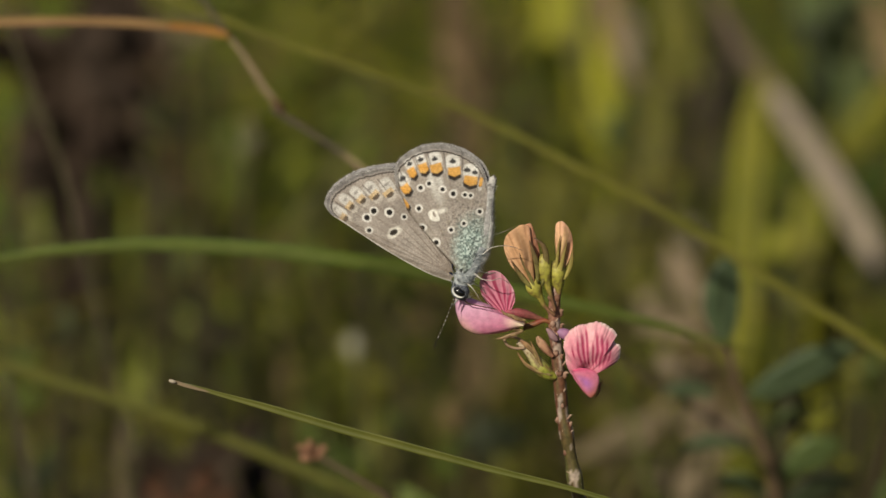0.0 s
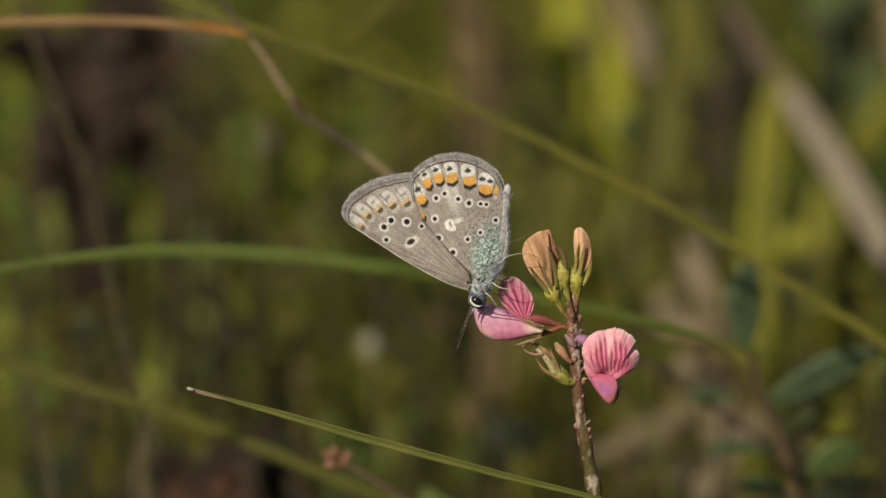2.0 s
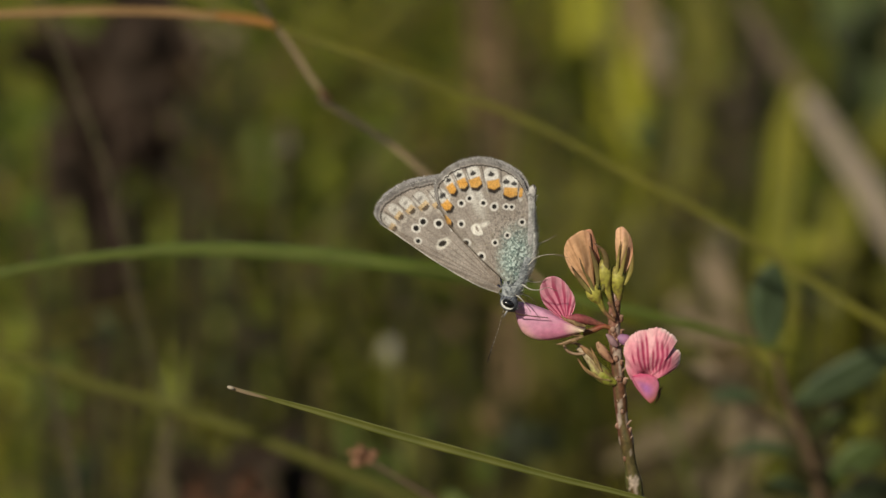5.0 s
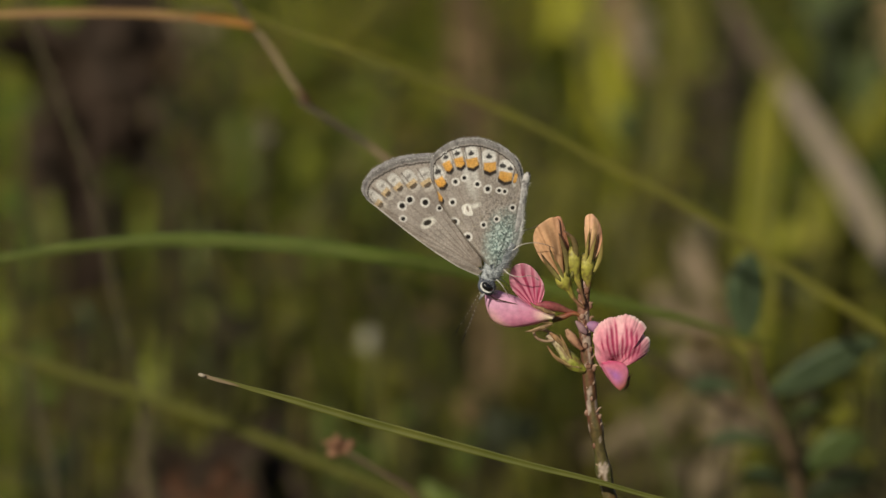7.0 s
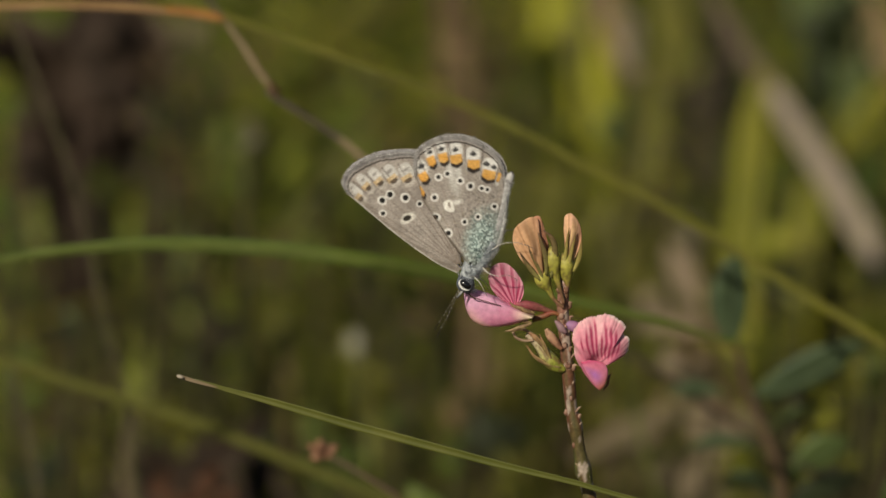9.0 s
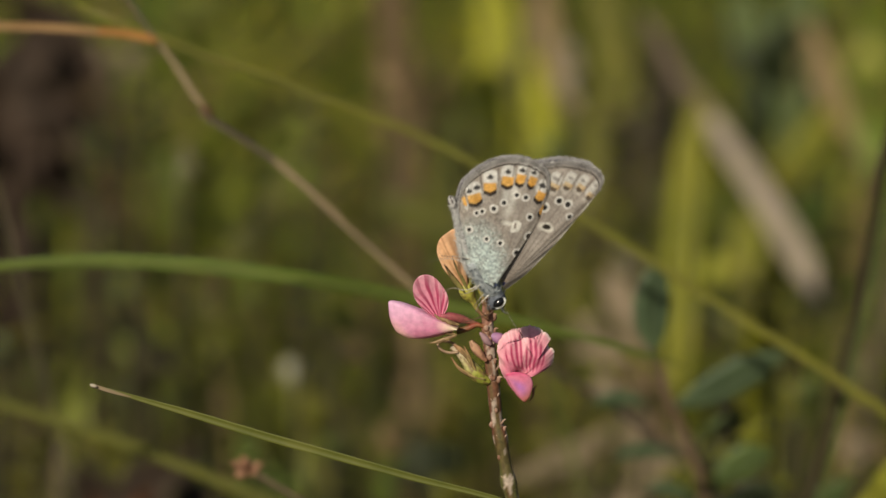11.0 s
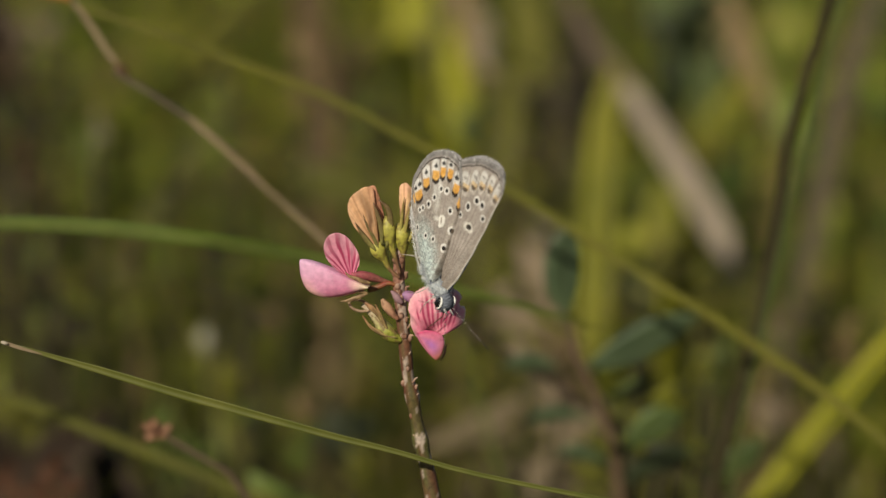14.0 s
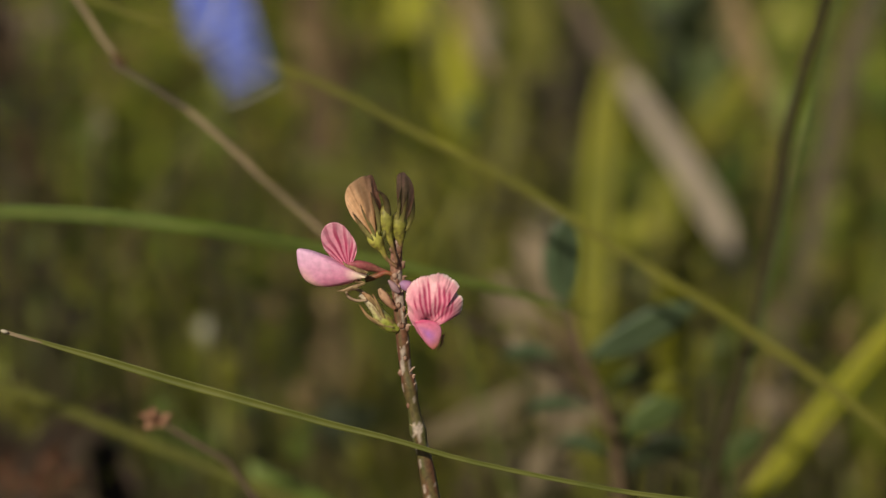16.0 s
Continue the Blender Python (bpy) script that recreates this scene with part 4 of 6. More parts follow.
def build_dead_leaves():
    r = np.random.RandomState(9)
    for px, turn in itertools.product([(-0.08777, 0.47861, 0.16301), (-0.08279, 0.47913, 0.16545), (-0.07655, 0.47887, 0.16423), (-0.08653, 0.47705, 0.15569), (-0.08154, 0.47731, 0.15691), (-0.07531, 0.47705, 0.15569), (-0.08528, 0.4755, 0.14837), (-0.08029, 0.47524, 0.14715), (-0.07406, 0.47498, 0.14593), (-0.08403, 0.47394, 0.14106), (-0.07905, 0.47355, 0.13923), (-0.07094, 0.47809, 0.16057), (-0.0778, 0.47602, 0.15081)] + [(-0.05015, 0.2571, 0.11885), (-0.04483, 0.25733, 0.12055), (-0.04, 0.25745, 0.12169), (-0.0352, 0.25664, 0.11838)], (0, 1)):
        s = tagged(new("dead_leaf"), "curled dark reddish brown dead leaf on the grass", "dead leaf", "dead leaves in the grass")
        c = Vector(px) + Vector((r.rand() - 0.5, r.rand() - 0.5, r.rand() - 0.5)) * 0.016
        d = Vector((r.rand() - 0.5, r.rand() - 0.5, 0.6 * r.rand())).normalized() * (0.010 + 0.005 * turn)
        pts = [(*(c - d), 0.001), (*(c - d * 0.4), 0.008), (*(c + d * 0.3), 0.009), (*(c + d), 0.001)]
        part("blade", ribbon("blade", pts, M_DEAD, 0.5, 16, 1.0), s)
        part("stalk", tube("stalk", to_ground([(*(c - d), 0.0004), (*(c - d * 1.2), 0.0005)]), M_FUR, lambda t, w: (0.06, 0.04, 0.03), 6, 12, 1.0), s)


# ---- the flowering stem ----
PLANT_X, HEAD_Z = 0.0122, 0.21015


def lifted(me):
    """Put a mesh built round the flower's fork at its height over the plant's foot."""
    me.transform(Matrix.Translation((0, 0, HEAD_Z)))
    return me


def mix(a, b, k):
    k = np.clip(np.asarray(k, float), 0, 1)[..., None]
    return np.asarray(a) * (1 - k) + np.asarray(b) * k


def build_plant():
    plant = tagged(new("flower_stem"), "slender reddish flower stem with pink pea flowers and withered tops", "flower")
    plant.location = (PLANT_X, 0, 0)

    def add(name, me, parent=plant, label=""):
        return part(name, lifted(me), parent, label)

    # stem with its scaly joints
    line = [(x, 0.0, z, r) for x, z, r in [(0.06, 6.9, 0.36), (-0.18, 4.93, 0.58), (-0.3, 2.47, 0.64), (0, -1.23, 0.66), (0.48, -6.16, 0.70), (0.78, -8.94, 0.66), (1.09, -10.36, 0.82), (1.33, -11.71, 0.70), (1.75, -14.05, 0.72), (1.99, -15.29, 0.92), (2.29, -16.52, 0.76), (2.96, -19.72, 0.86)]]
    line += [(5.0, 0.4, -60, 0.85), (8.5, 0.8, -130, 1.0), (10, 1.0, -214, 1.2)]
    def stem_tint(t, w):
        g = float(speckle(t * 90, w * 1.6, 1.0))
        c = mix((0.16, 0.05, 0.035), (0.11, 0.08, 0.03), g)
        c = mix(c, (0.10, 0.105, 0.03), min(0.6, (t - 0.055) * 14) + 0.9 * (g - 0.5))
        c = mix(c, (0.36, 0.17, 0.13), max(0.0, 1 - t * 20) * 0.9)
        flecks = 0.46 if min(abs(t - 0.0686), abs(t - 0.078), abs(t - 0.100)) < 0.0035 else 0.56 if t < 0.05 else 0.74
        return mix(c, (0.52, 0.42, 0.35), 0.75 * (float(speckle(t * 160 + 9, w * 2.2, 1.0)) > flecks))
    add("stalk", tube("stalk", line, M_HERB, stem_tint, 16, 700))
    r = random.Random(4)
    for x, z, sgn in [(0, 4.93, 1), (-0.6, 3.39, -1), (-0.06, 2.1, 1), (0.3, 0, 1), (0.9, -2.47, 1), (0.3, -3.39, -1), (0.78, -5.67, 1), (0.18, -6.16, -1), (1.39, -8.51, 1), (0.9, -10.36, -1), (1.63, -10.17, 1), (2.23, -14.49, 1), (1.27, -14.67, -1), (1.87, -15.41, -1), (2.59, -16.15, 1), (0.06, 5.86, -1), (-0.42, 1.23, -1)]:
        k = 0.22 + 0.24 * r.random()
        p = [(x - sgn * 0.35, -0.45, z - 0.45, 0.08), (x - sgn * 0.05, -0.58, z, 0.26 * k), (x + sgn * 0.25 * k, -0.58, z + 0.5 * k, 0.24 * k), (x + sgn * (0.3 + 0.5 * r.random()) * k, -0.5 - 0.3 * r.random(), z + (0.7 + 0.3 * r.random()) * k, 0.03)]
        add("bract", tube("bract", p, M_DRY, lambda t, w: mix((0.24, 0.12, 0.08), (0.46, 0.34, 0.26), t), 7, 10, flat=0.45))

    axis = smooth_line(line[:9], 60)
    for i in range(26):
        x, y, z, q = axis[r.randrange(4, 58) if i > 9 else r.randrange(3, 18)]
        w, k = r.random() * math.pi, 0.6 + 0.9 * r.random()
        cx, cy = x + math.cos(w) * q * 0.95, y - math.sin(w) * q * 0.95
        out = Vector((math.cos(w), -math.sin(w), 0))
        p = [(cx, cy, z - 0.2, 0.05), (*(Vector((cx, cy, z)) + out * 0.06), 0.17 * k), (*(Vector((cx, cy, z + 0.4 * k)) + out * 0.14 * k), 0.14 * k), (*(Vector((cx, cy, z + 0.45 * k)) + out * (0.2 + 0.3 * r.random()) * k), 0.015)]
        shade = r.random()
        add("scale", tube("scale", p, M_DRY, lambda t, w, s=shade: mix((0.20, 0.09, 0.055), (0.50, 0.33, 0.25), t * (0.3 + s)), 6, 8, flat=0.5))

    VEIN = (0.36, 0.02, 0.09)

    def standard_tint(n_vein, light, dark, turn=0.0, rim=(0.86, 0.52, 0.55)):
        def paint(u, v, s, a, side):
            ph = (a + turn) * n_vein + 0.35 * (speckle(u, v, 0.8) - 0.5) + 0.12 * np.sin(s * 6 + a * 9)
            line = np.abs((ph % 1.0) - 0.5) * 2
            k = np.clip((0.50 - line) / 0.16, 0, 1) * np.clip(1.7 - s * 1.15 + 0.5 * (speckle(a * 30, a * 3, 1.0) - 0.5), 0, 1) * np.clip(s * 5, 0, 1)
            c = mix(light, dark, 0.9 * (1 - s) + 0.5 * (speckle(u, v, 0.5) - 0.5))
            c = mix(c, rim, np.clip((s - 0.72) * 3, 0, 1) * (0.4 + 0.6 * speckle(u, v, 0.9)))
            return mix(c, VEIN, k * 0.9)
        return paint

    # flower facing the butterfly's first perch
    f = add("blossom", tube("blossom", [(x, y, z, q) for (x, z, q), y in zip([(-5.43, 3.14, 0.35), (-4.22, 3.02, 0.5), (-3.02, 2.71, 0.46), (-1.99, 2.34, 0.28), (-0.42, 1.73, 0.22)], (-0.6, -0.5, -0.3, -0.1, 0))], M_HERB,
            lambda t, w: mix((0.36, 0.07, 0.10), (0.20, 0.11, 0.05), t), 10, 20), label="pink striped blossom with a lilac keel")
    add("standard_petal", fan("standard_petal", [(-6.33, 3.27), (-7.42, 4.19), (-8.14, 5.42), (-8.26, 6.66), (-7.66, 7.64), (-6.94, 7.89), (-5.97, 7.52), (-5.13, 6.53), (-4.52, 5.18), (-4.64, 4.07), (-5.13, 3.33)], [(-5.31, 2.34)][0], M_PETAL,
        standard_tint(9, (0.80, 0.34, 0.46), (0.68, 0.18, 0.30), 0, (0.82, 0.48, 0.56)), lambda u, v, s, a: -0.7 - 0.9 * s * s * np.sin(np.pi * a) + 0.15 * np.cos(a * 44) * s * (1 - s * 0.5), 0.10, 36, 90), f)
    def keel_tint(u, v, s, a, side):
        """Rosy lilac, creamy towards the claw and along the lower rim."""
        c = mix((0.74, 0.34, 0.48), (0.66, 0.22, 0.36), 0.7 * speckle(u, v, 0.7) + 0.45 * speckle(u, v, 2.2) - 0.1)
        c = mix(c, (0.78, 0.50, 0.72), np.clip(1.25 - np.abs(a - 0.66) * 4.5, 0, 1) * np.clip(s * 1.4 - 0.3, 0, 1) * 0.85)
        c = mix(c, (0.82, 0.34, 0.40), np.clip((0.34 - a) * 5, 0, 1) * 0.6)
        c = mix(c, (0.84, 0.60, 0.42), np.clip((s - 0.80) * 6, 0, 1) * np.clip((0.52 - a) * 8, 0, 1) * (0.5 + 0.5 * speckle(u, v, 1.2)))
        c = mix(c, (0.66, 0.16, 0.30), np.clip(1.2 - np.abs(a - 0.80 + 0.05 * s) / 0.02, 0, 1) * np.clip(1.1 - s, 0, 1) * 0.6)
        c = mix(c, (0.62, 0.20, 0.36), np.clip(1.2 - np.abs(s - 0.42 - 0.15 * a) / 0.03, 0, 1) * 0.35)
        for at, wide in ((0.30, 0.010), (0.42, 0.008), (0.52, 0.009), (0.62, 0.008), (0.71, 0.010)):
            c = mix(c, (0.58, 0.16, 0.36), np.clip(1.3 - np.abs(a - at - 0.02 * np.sin(s * 5)) / wide, 0, 1) * np.clip(1.0 - s, 0, 1) * np.clip(s * 4 - 0.8, 0, 1) * 0.55)
        return mix(c, (0.86, 0.72, 0.52), np.clip(1.25 - s * 3.6, 0, 1))
    add("keel_petal", fan("keel_petal", [(-3.62, 2.05), (-4.23, 1.49), (-5.19, 1.18), (-6.4, 0.93), (-7.73, 0.81), (-8.94, 0.93), (-10.03, 1.55), (-10.63, 2.67), (-10.87, 4.03), (-10.81, 4.9), (-10.03, 4.9), (-8.94, 4.59), (-7.86, 4.15), (-6.77, 3.54), (-5.8, 2.85), (-4.71, 2.42)], [(-3.38, 2.05)][0], M_PETAL, keel_tint,
        lambda u, v, s, a: -1.1 + 0.0 * s, 0.12, 40, 80, inflate=3.0), f)
    for pts in ([(-3.62, 1.36, 0.1), (-5.13, 1.85, 0.28), (-6.03, 2.47, 0.22), (-6.45, 2.9, 0.05)], [(-3.62, 1.36, 0.1), (-4.83, 0.92, 0.25), (-5.73, 0.62, 0.18), (-6.57, 0.49, 0.04)], [(-3.32, 2.47, 0.1), (-4.83, 2.9, 0.3), (-5.55, 3.21, 0.2), (-6.03, 3.7, 0.04)]):
        add("sepal", tube("sepal", [(x, -2.0, z, q) for x, z, q in pts], M_HERB, lambda t, w: mix(mix((0.40, 0.28, 0.13), (0.26, 0.16, 0.08), t), (0.12, 0.06, 0.03), 0.7 * (float(speckle(t * 7, w * 2, 1.0)) > 0.58)), 8, 24, flat=0.5), f)
    add("pedicel", tube("pedicel", [(x, -0.3, z, q) for x, z, q in [(-3.62, 1.36, 0.32), (-2.41, 1.73, 0.34), (-1.39, 2.1, 0.26), (-0.3, 1.73, 0.22)]], M_HERB, lambda t, w: mix((0.16, 0.12, 0.035), (0.24, 0.05, 0.03), float(speckle(t * 7, w, 1.0)) * 1.2), 8, 28), f)

    # flower on the other side of the stem
    g = add("blossom", tube("blossom", [(x, -0.3, z, q) for x, z, q in [(-0.06, 0.92, 0.25), (0.54, 0.74, 0.55), (1.15, 0.49, 0.6), (1.63, 0, 0.3)]], M_PETAL,
            lambda t, w: mix((0.34, 0.20, 0.36), (0.48, 0.18, 0.32), t), 10, 16), label="pink striped blossom with a torn rim")
    def hood_tint(u, v, s, a, side):
        """Pale pink with dark stripes that hang from the crown towards the throat."""
        h = np.clip((v - [(3.3, -3.11)][0][1]) / 5.2, 0, 1)
        mid = [(3.51, 0.31)][0][0]
        x = (u - mid + 0.5 * h * h - 0.2) / (1.55 + 1.35 * np.sin(np.clip(h, 0, 1) * 2.2))
        x = x + 0.05 * (speckle(u, v, 1.0) - 0.5) + 0.03 * np.sin(h * 6)
        c = mix((0.80, 0.34, 0.43), (0.68, 0.18, 0.29), 0.7 * speckle(u, v, 0.7) + 0.5 * (0.55 - h))
        c = mix(c, (0.86, 0.58, 0.59), np.clip((s - 0.66) * 2.6, 0, 1) * (0.2 + 0.8 * speckle(u, v, 1.0)))
        # soft highlight on the crown, painted in as a paler oval
        c = mix(c, (0.84, 0.56, 0.58), np.clip(1.3 - np.hypot((x - 0.05) / 0.16, (h - 0.75) / 0.5), 0, 1) * 0.45)
        c = mix(c, (0.90, 0.80, 0.74), np.clip((s - 0.94) * 18, 0, 1) * (0.25 + 0.75 * (a > 0.5)) * (0.4 + 0.6 * speckle(u, v, 1.6)))
        k = 0 * s
        for at, lo, hi, wide in ((-0.72, 0.25, 0.62, 0.041), (-0.50, 0.12, 0.80, 0.049), (-0.30, 0.10, 0.90, 0.061), (-0.12, 0.06, 0.99, 0.054), (0.10, 0.05, 0.72, 0.049), (0.26, 0.08, 0.92, 0.054), (0.44, 0.05, 0.86, 0.059), (0.62, 0.10, 0.78, 0.049), (0.80, 0.15, 0.60, 0.043)):
            k = np.maximum(k, np.clip(1.35 - np.abs(x - at) / wide, 0, 1) * np.clip((hi - h) * 6, 0, 1) * np.clip((h - lo) * 9, 0, 1))
        return mix(c, (0.40, 0.025, 0.10), k * 0.92)
    add("standard_petal", fan("standard_petal", [(1.48, -3.54), (1.05, -2.55), (0.93, -1.43), (0.68, -0.49), (0.85, 0.5), (1.45, 1.37), (2.3, 1.86), (3.08, 1.93), (3.62, 2.17), (4.35, 2.3), (5.13, 2.05), (5.86, 1.55), (6.35, 1.06), (6.41, 0.81), (6.05, 0.44), (6.18, -0.06), (6.66, -0.25), (6.79, -0.93), (6.62, -1.8), (6.2, -2.36), (5.47, -2.73), (4.63, -2.92), (3.9, -3.17)], [(3.06, -3.67)][0], M_PETAL,
        hood_tint, lambda u, v, s, a: -0.6 - 2.3 * np.sin(np.clip(s * 2.65, 0, 3.14)) * (0.35 + 0.65 * np.sin(np.pi * a) ** 0.7) + 0.07 * np.cos(a * 50 + 1) * s * (1.15 - s) + 0.45 * np.exp(-((a - 0.40) / 0.05) ** 2) * s + 0.35 * (speckle(u, v, 0.9) - 0.5), 0.10, 70, 170, ragged=0.03), g)
    add("wing_petal", fan("wing_petal", [(1.03, 0), (0.9, -1.23), (1.15, -2.77), (1.63, -3.21), (2.11, -2.47), (1.87, -0.74), (1.39, 0)], [(1.27, 0.12)][0], M_PETAL,
        standard_tint(3, (0.66, 0.34, 0.40), (0.60, 0.2, 0.3)), lambda u, v, s, a: -1.5 + 0.3 * s, 0.10, 16, 30), g)
    def tip_tint(u, v, s, a, side):
        c = mix((0.74, 0.26, 0.39), (0.62, 0.14, 0.26), speckle(u, v, 0.8))
        c = mix(c, (0.52, 0.20, 0.54), np.clip(1.2 - np.abs(a - 0.55) * 8, 0, 1) * np.clip(1 - np.abs(s - 0.55) * 2.2, 0, 1))
        c = mix(c, (0.60, 0.22, 0.13), np.clip((s - 0.72) * 4, 0, 1) * np.clip(1 - np.abs(a - 0.45) * 4, 0, 1))
        return mix(c, (0.60, 0.08, 0.20), np.clip((a - 0.72) * 5, 0, 1) * 0.8)
    add("keel_petal", fan("keel_petal", [(1.48, -3.11), (1.85, -3.92), (2.46, -4.79), (3.07, -5.54), (3.68, -5.97), (4.1, -5.6), (4.4, -4.79), (4.51, -3.92), (4.21, -3.17), (3.42, -2.8), (2.45, -2.67)], [(1.6, -2.98)][0], M_PETAL, tip_tint,
        lambda u, v, s, a: -2.0 + 0.0 * s, 0.12, 36, 60, inflate=1.3), g)
    add("sepal", tube("sepal", [(x, -1.2, z, q) for x, z, q in [(4.04, -6.29, 0.04), (4.52, -5.55, 0.1), (4.7, -4.62, 0.1), (5.01, -4.31, 0.03)]], M_HERB, lambda t, w: (0.16, 0.04, 0.04), 6, 10), g)

    # withered florets at the top
    def cup_tint(t, w):
        c = mix((0.20, 0.10, 0.055), (0.40, 0.38, 0.06), (t - 0.25) * 4)
        c = mix(c, (0.44, 0.40, 0.09), (t - 0.6) * 3)
        return mix(c, (0.16, 0.11, 0.04), 0.7 * (float(speckle(t * 14, w * 1.8, 1.0)) > 0.62))

    def withered(name, outline, base, lo, hi, folds, depth):
        def paint(u, v, s, a, side):
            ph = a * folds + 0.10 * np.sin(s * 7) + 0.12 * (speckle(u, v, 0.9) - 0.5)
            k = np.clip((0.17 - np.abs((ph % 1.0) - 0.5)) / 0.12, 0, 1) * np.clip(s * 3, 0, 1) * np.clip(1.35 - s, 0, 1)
            c = mix(lo, hi, s * 0.8 + 0.5 * (speckle(a * 40, s * 4, 1.0) - 0.4))
            st = speckle(a * 95, s * 2.5, 1.0)
            c = mix(c, (0.26, 0.11, 0.05), np.clip((st - 0.55) * 3, 0, 1) * 0.55)
            c = mix(c, (0.78, 0.52, 0.34), np.clip((0.34 - st) * 4, 0, 1) * 0.6)
            c = mix(c, (0.62, 0.24, 0.16), np.clip((s - 0.5) * 2, 0, 1) * np.clip((a - 0.55) * 6, 0, 1) * 0.75)
            # fold shade painted as dark lines, one to each fold
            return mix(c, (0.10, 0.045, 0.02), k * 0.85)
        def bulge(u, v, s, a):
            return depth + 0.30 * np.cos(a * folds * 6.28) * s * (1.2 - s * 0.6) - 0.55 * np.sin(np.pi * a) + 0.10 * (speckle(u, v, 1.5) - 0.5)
        return fan(name, outline, base, M_DRY, paint, bulge, 0.10, 40, 90, inflate=0.45)

    h = add("withered_floret", tube("withered_floret", [(x, -0.6, z, q) for x, z, q in [(-0.18, 2.71, 0.2), (-1.39, 3.82, 0.22), (-1.87, 4.81, 0.4), (-2.35, 5.55, 0.82), (-2.71, 6.35, 0.78), (-3.08, 7.15, 0.3)]], M_HERB,
            lambda t, w: cup_tint(t, w), 12, 20), label="withered peach-brown floret with a green cup")
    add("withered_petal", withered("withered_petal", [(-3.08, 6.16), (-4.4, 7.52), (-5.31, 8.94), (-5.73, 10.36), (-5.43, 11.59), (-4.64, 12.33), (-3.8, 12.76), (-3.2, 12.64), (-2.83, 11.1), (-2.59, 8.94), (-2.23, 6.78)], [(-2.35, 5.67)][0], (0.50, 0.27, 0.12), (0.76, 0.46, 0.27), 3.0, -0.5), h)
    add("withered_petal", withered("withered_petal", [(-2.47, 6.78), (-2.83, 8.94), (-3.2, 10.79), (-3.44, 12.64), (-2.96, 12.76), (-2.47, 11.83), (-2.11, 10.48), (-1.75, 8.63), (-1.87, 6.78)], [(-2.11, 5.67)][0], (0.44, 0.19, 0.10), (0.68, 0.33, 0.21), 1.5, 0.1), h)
    for pts in ([(-2.71, 5.86, 0.12), (-3.62, 6.9, 0.26), (-4.4, 8.01, 0.16), (-4.95, 8.94, 0.03)], [(-2.11, 6.47, 0.12), (-2.23, 8.51, 0.26), (-2.71, 10.17, 0.18), (-3.02, 11.1, 0.03)], [(-1.63, 6.16, 0.12), (-1.21, 8.94, 0.3), (-1.51, 10.48, 0.24), (-2.47, 11.4, 0.04)], [(-2.41, 5.86, 0.1), (-3.02, 7.4, 0.2), (-3.8, 8.94, 0.12), (-4.1, 9.86, 0.03)]):
        add("sepal", tube("sepal", [(x, -1.35, z, q * 1.1) for x, z, q in pts], M_HERB, lambda t, w: mix((0.20, 0.19, 0.05), (0.12, 0.06, 0.03), t), 8, 14, flat=0.4), h)
    k = add("withered_floret", tube("withered_floret", [(x, -0.9, z, q) for x, z, q in [(-0.18, 3.21, 0.2), (-0.66, 4.93, 0.22), (-1.09, 6.29, 0.4), (-1.33, 7.52, 0.72), (-1.45, 8.51, 0.72), (-1.51, 9.49, 0.3)]], M_HERB,
            lambda t, w: cup_tint(t, w), 12, 20), label="green seed cup of a shed floret")
    m = add("withered_floret", tube("withered_floret", [(x, -0.4, z, q) for x, z, q in [(0, 3.7, 0.2), (0.18, 5.3, 0.3), (0.06, 6.41, 0.72), (0, 7.64, 0.88), (0.06, 8.63, 0.5)]], M_HERB,
            lambda t, w: cup_tint(t, w), 12, 20), label="withered salmon floret with a yellow-green cup")
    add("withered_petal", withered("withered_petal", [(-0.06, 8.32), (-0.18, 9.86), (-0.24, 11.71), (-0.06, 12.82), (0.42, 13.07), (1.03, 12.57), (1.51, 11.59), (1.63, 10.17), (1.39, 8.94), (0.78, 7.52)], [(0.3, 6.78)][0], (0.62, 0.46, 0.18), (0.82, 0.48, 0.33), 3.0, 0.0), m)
    for pts in ([(0.18, 6.78, 0.12), (0.54, 8.94, 0.2), (0.9, 10.48, 0.1), (0.97, 11.1, 0.03)], [(0.78, 6.78, 0.14), (1.39, 8.32, 0.26), (1.57, 9.55, 0.16), (1.63, 10.36, 0.03)], [(-0.18, 7.4, 0.1), (0, 9.25, 0.18), (0.18, 10.79, 0.1), (0.3, 11.59, 0.03)]):
        add("sepal", tube("sepal", [(x, -1.1, z, q) for x, z, q in pts], M_HERB, lambda t, w: mix((0.36, 0.32, 0.08), (0.16, 0.10, 0.03), t), 8, 14, flat=0.4), m)

    # spent floret below the left blossom
    p = add("spent_floret", tube("spent_floret", [(x, -0.5, z, q) for x, z, q in [(-0.06, -4.19, 0.3), (-0.9, -3.7, 0.7), (-1.75, -2.96, 0.84), (-2.47, -1.97, 0.6), (-3.32, -0.86, 0.46), (-4.16, -0.18, 0.34)]], M_HERB,
            lambda t, w: mix(mix(mix((0.24, 0.27, 0.035), (0.36, 0.36, 0.06), float(speckle(t * 12, w * 1.5, 1.0))), (0.50, 0.40, 0.28), (t - 0.3) * 1.8), (0.18, 0.10, 0.05), 0.8 * (float(speckle(t * 9 + 4, w * 2.5, 1.0)) > 0.62)), 16, 48), label="spent floret with a green pod and brown curled rim")
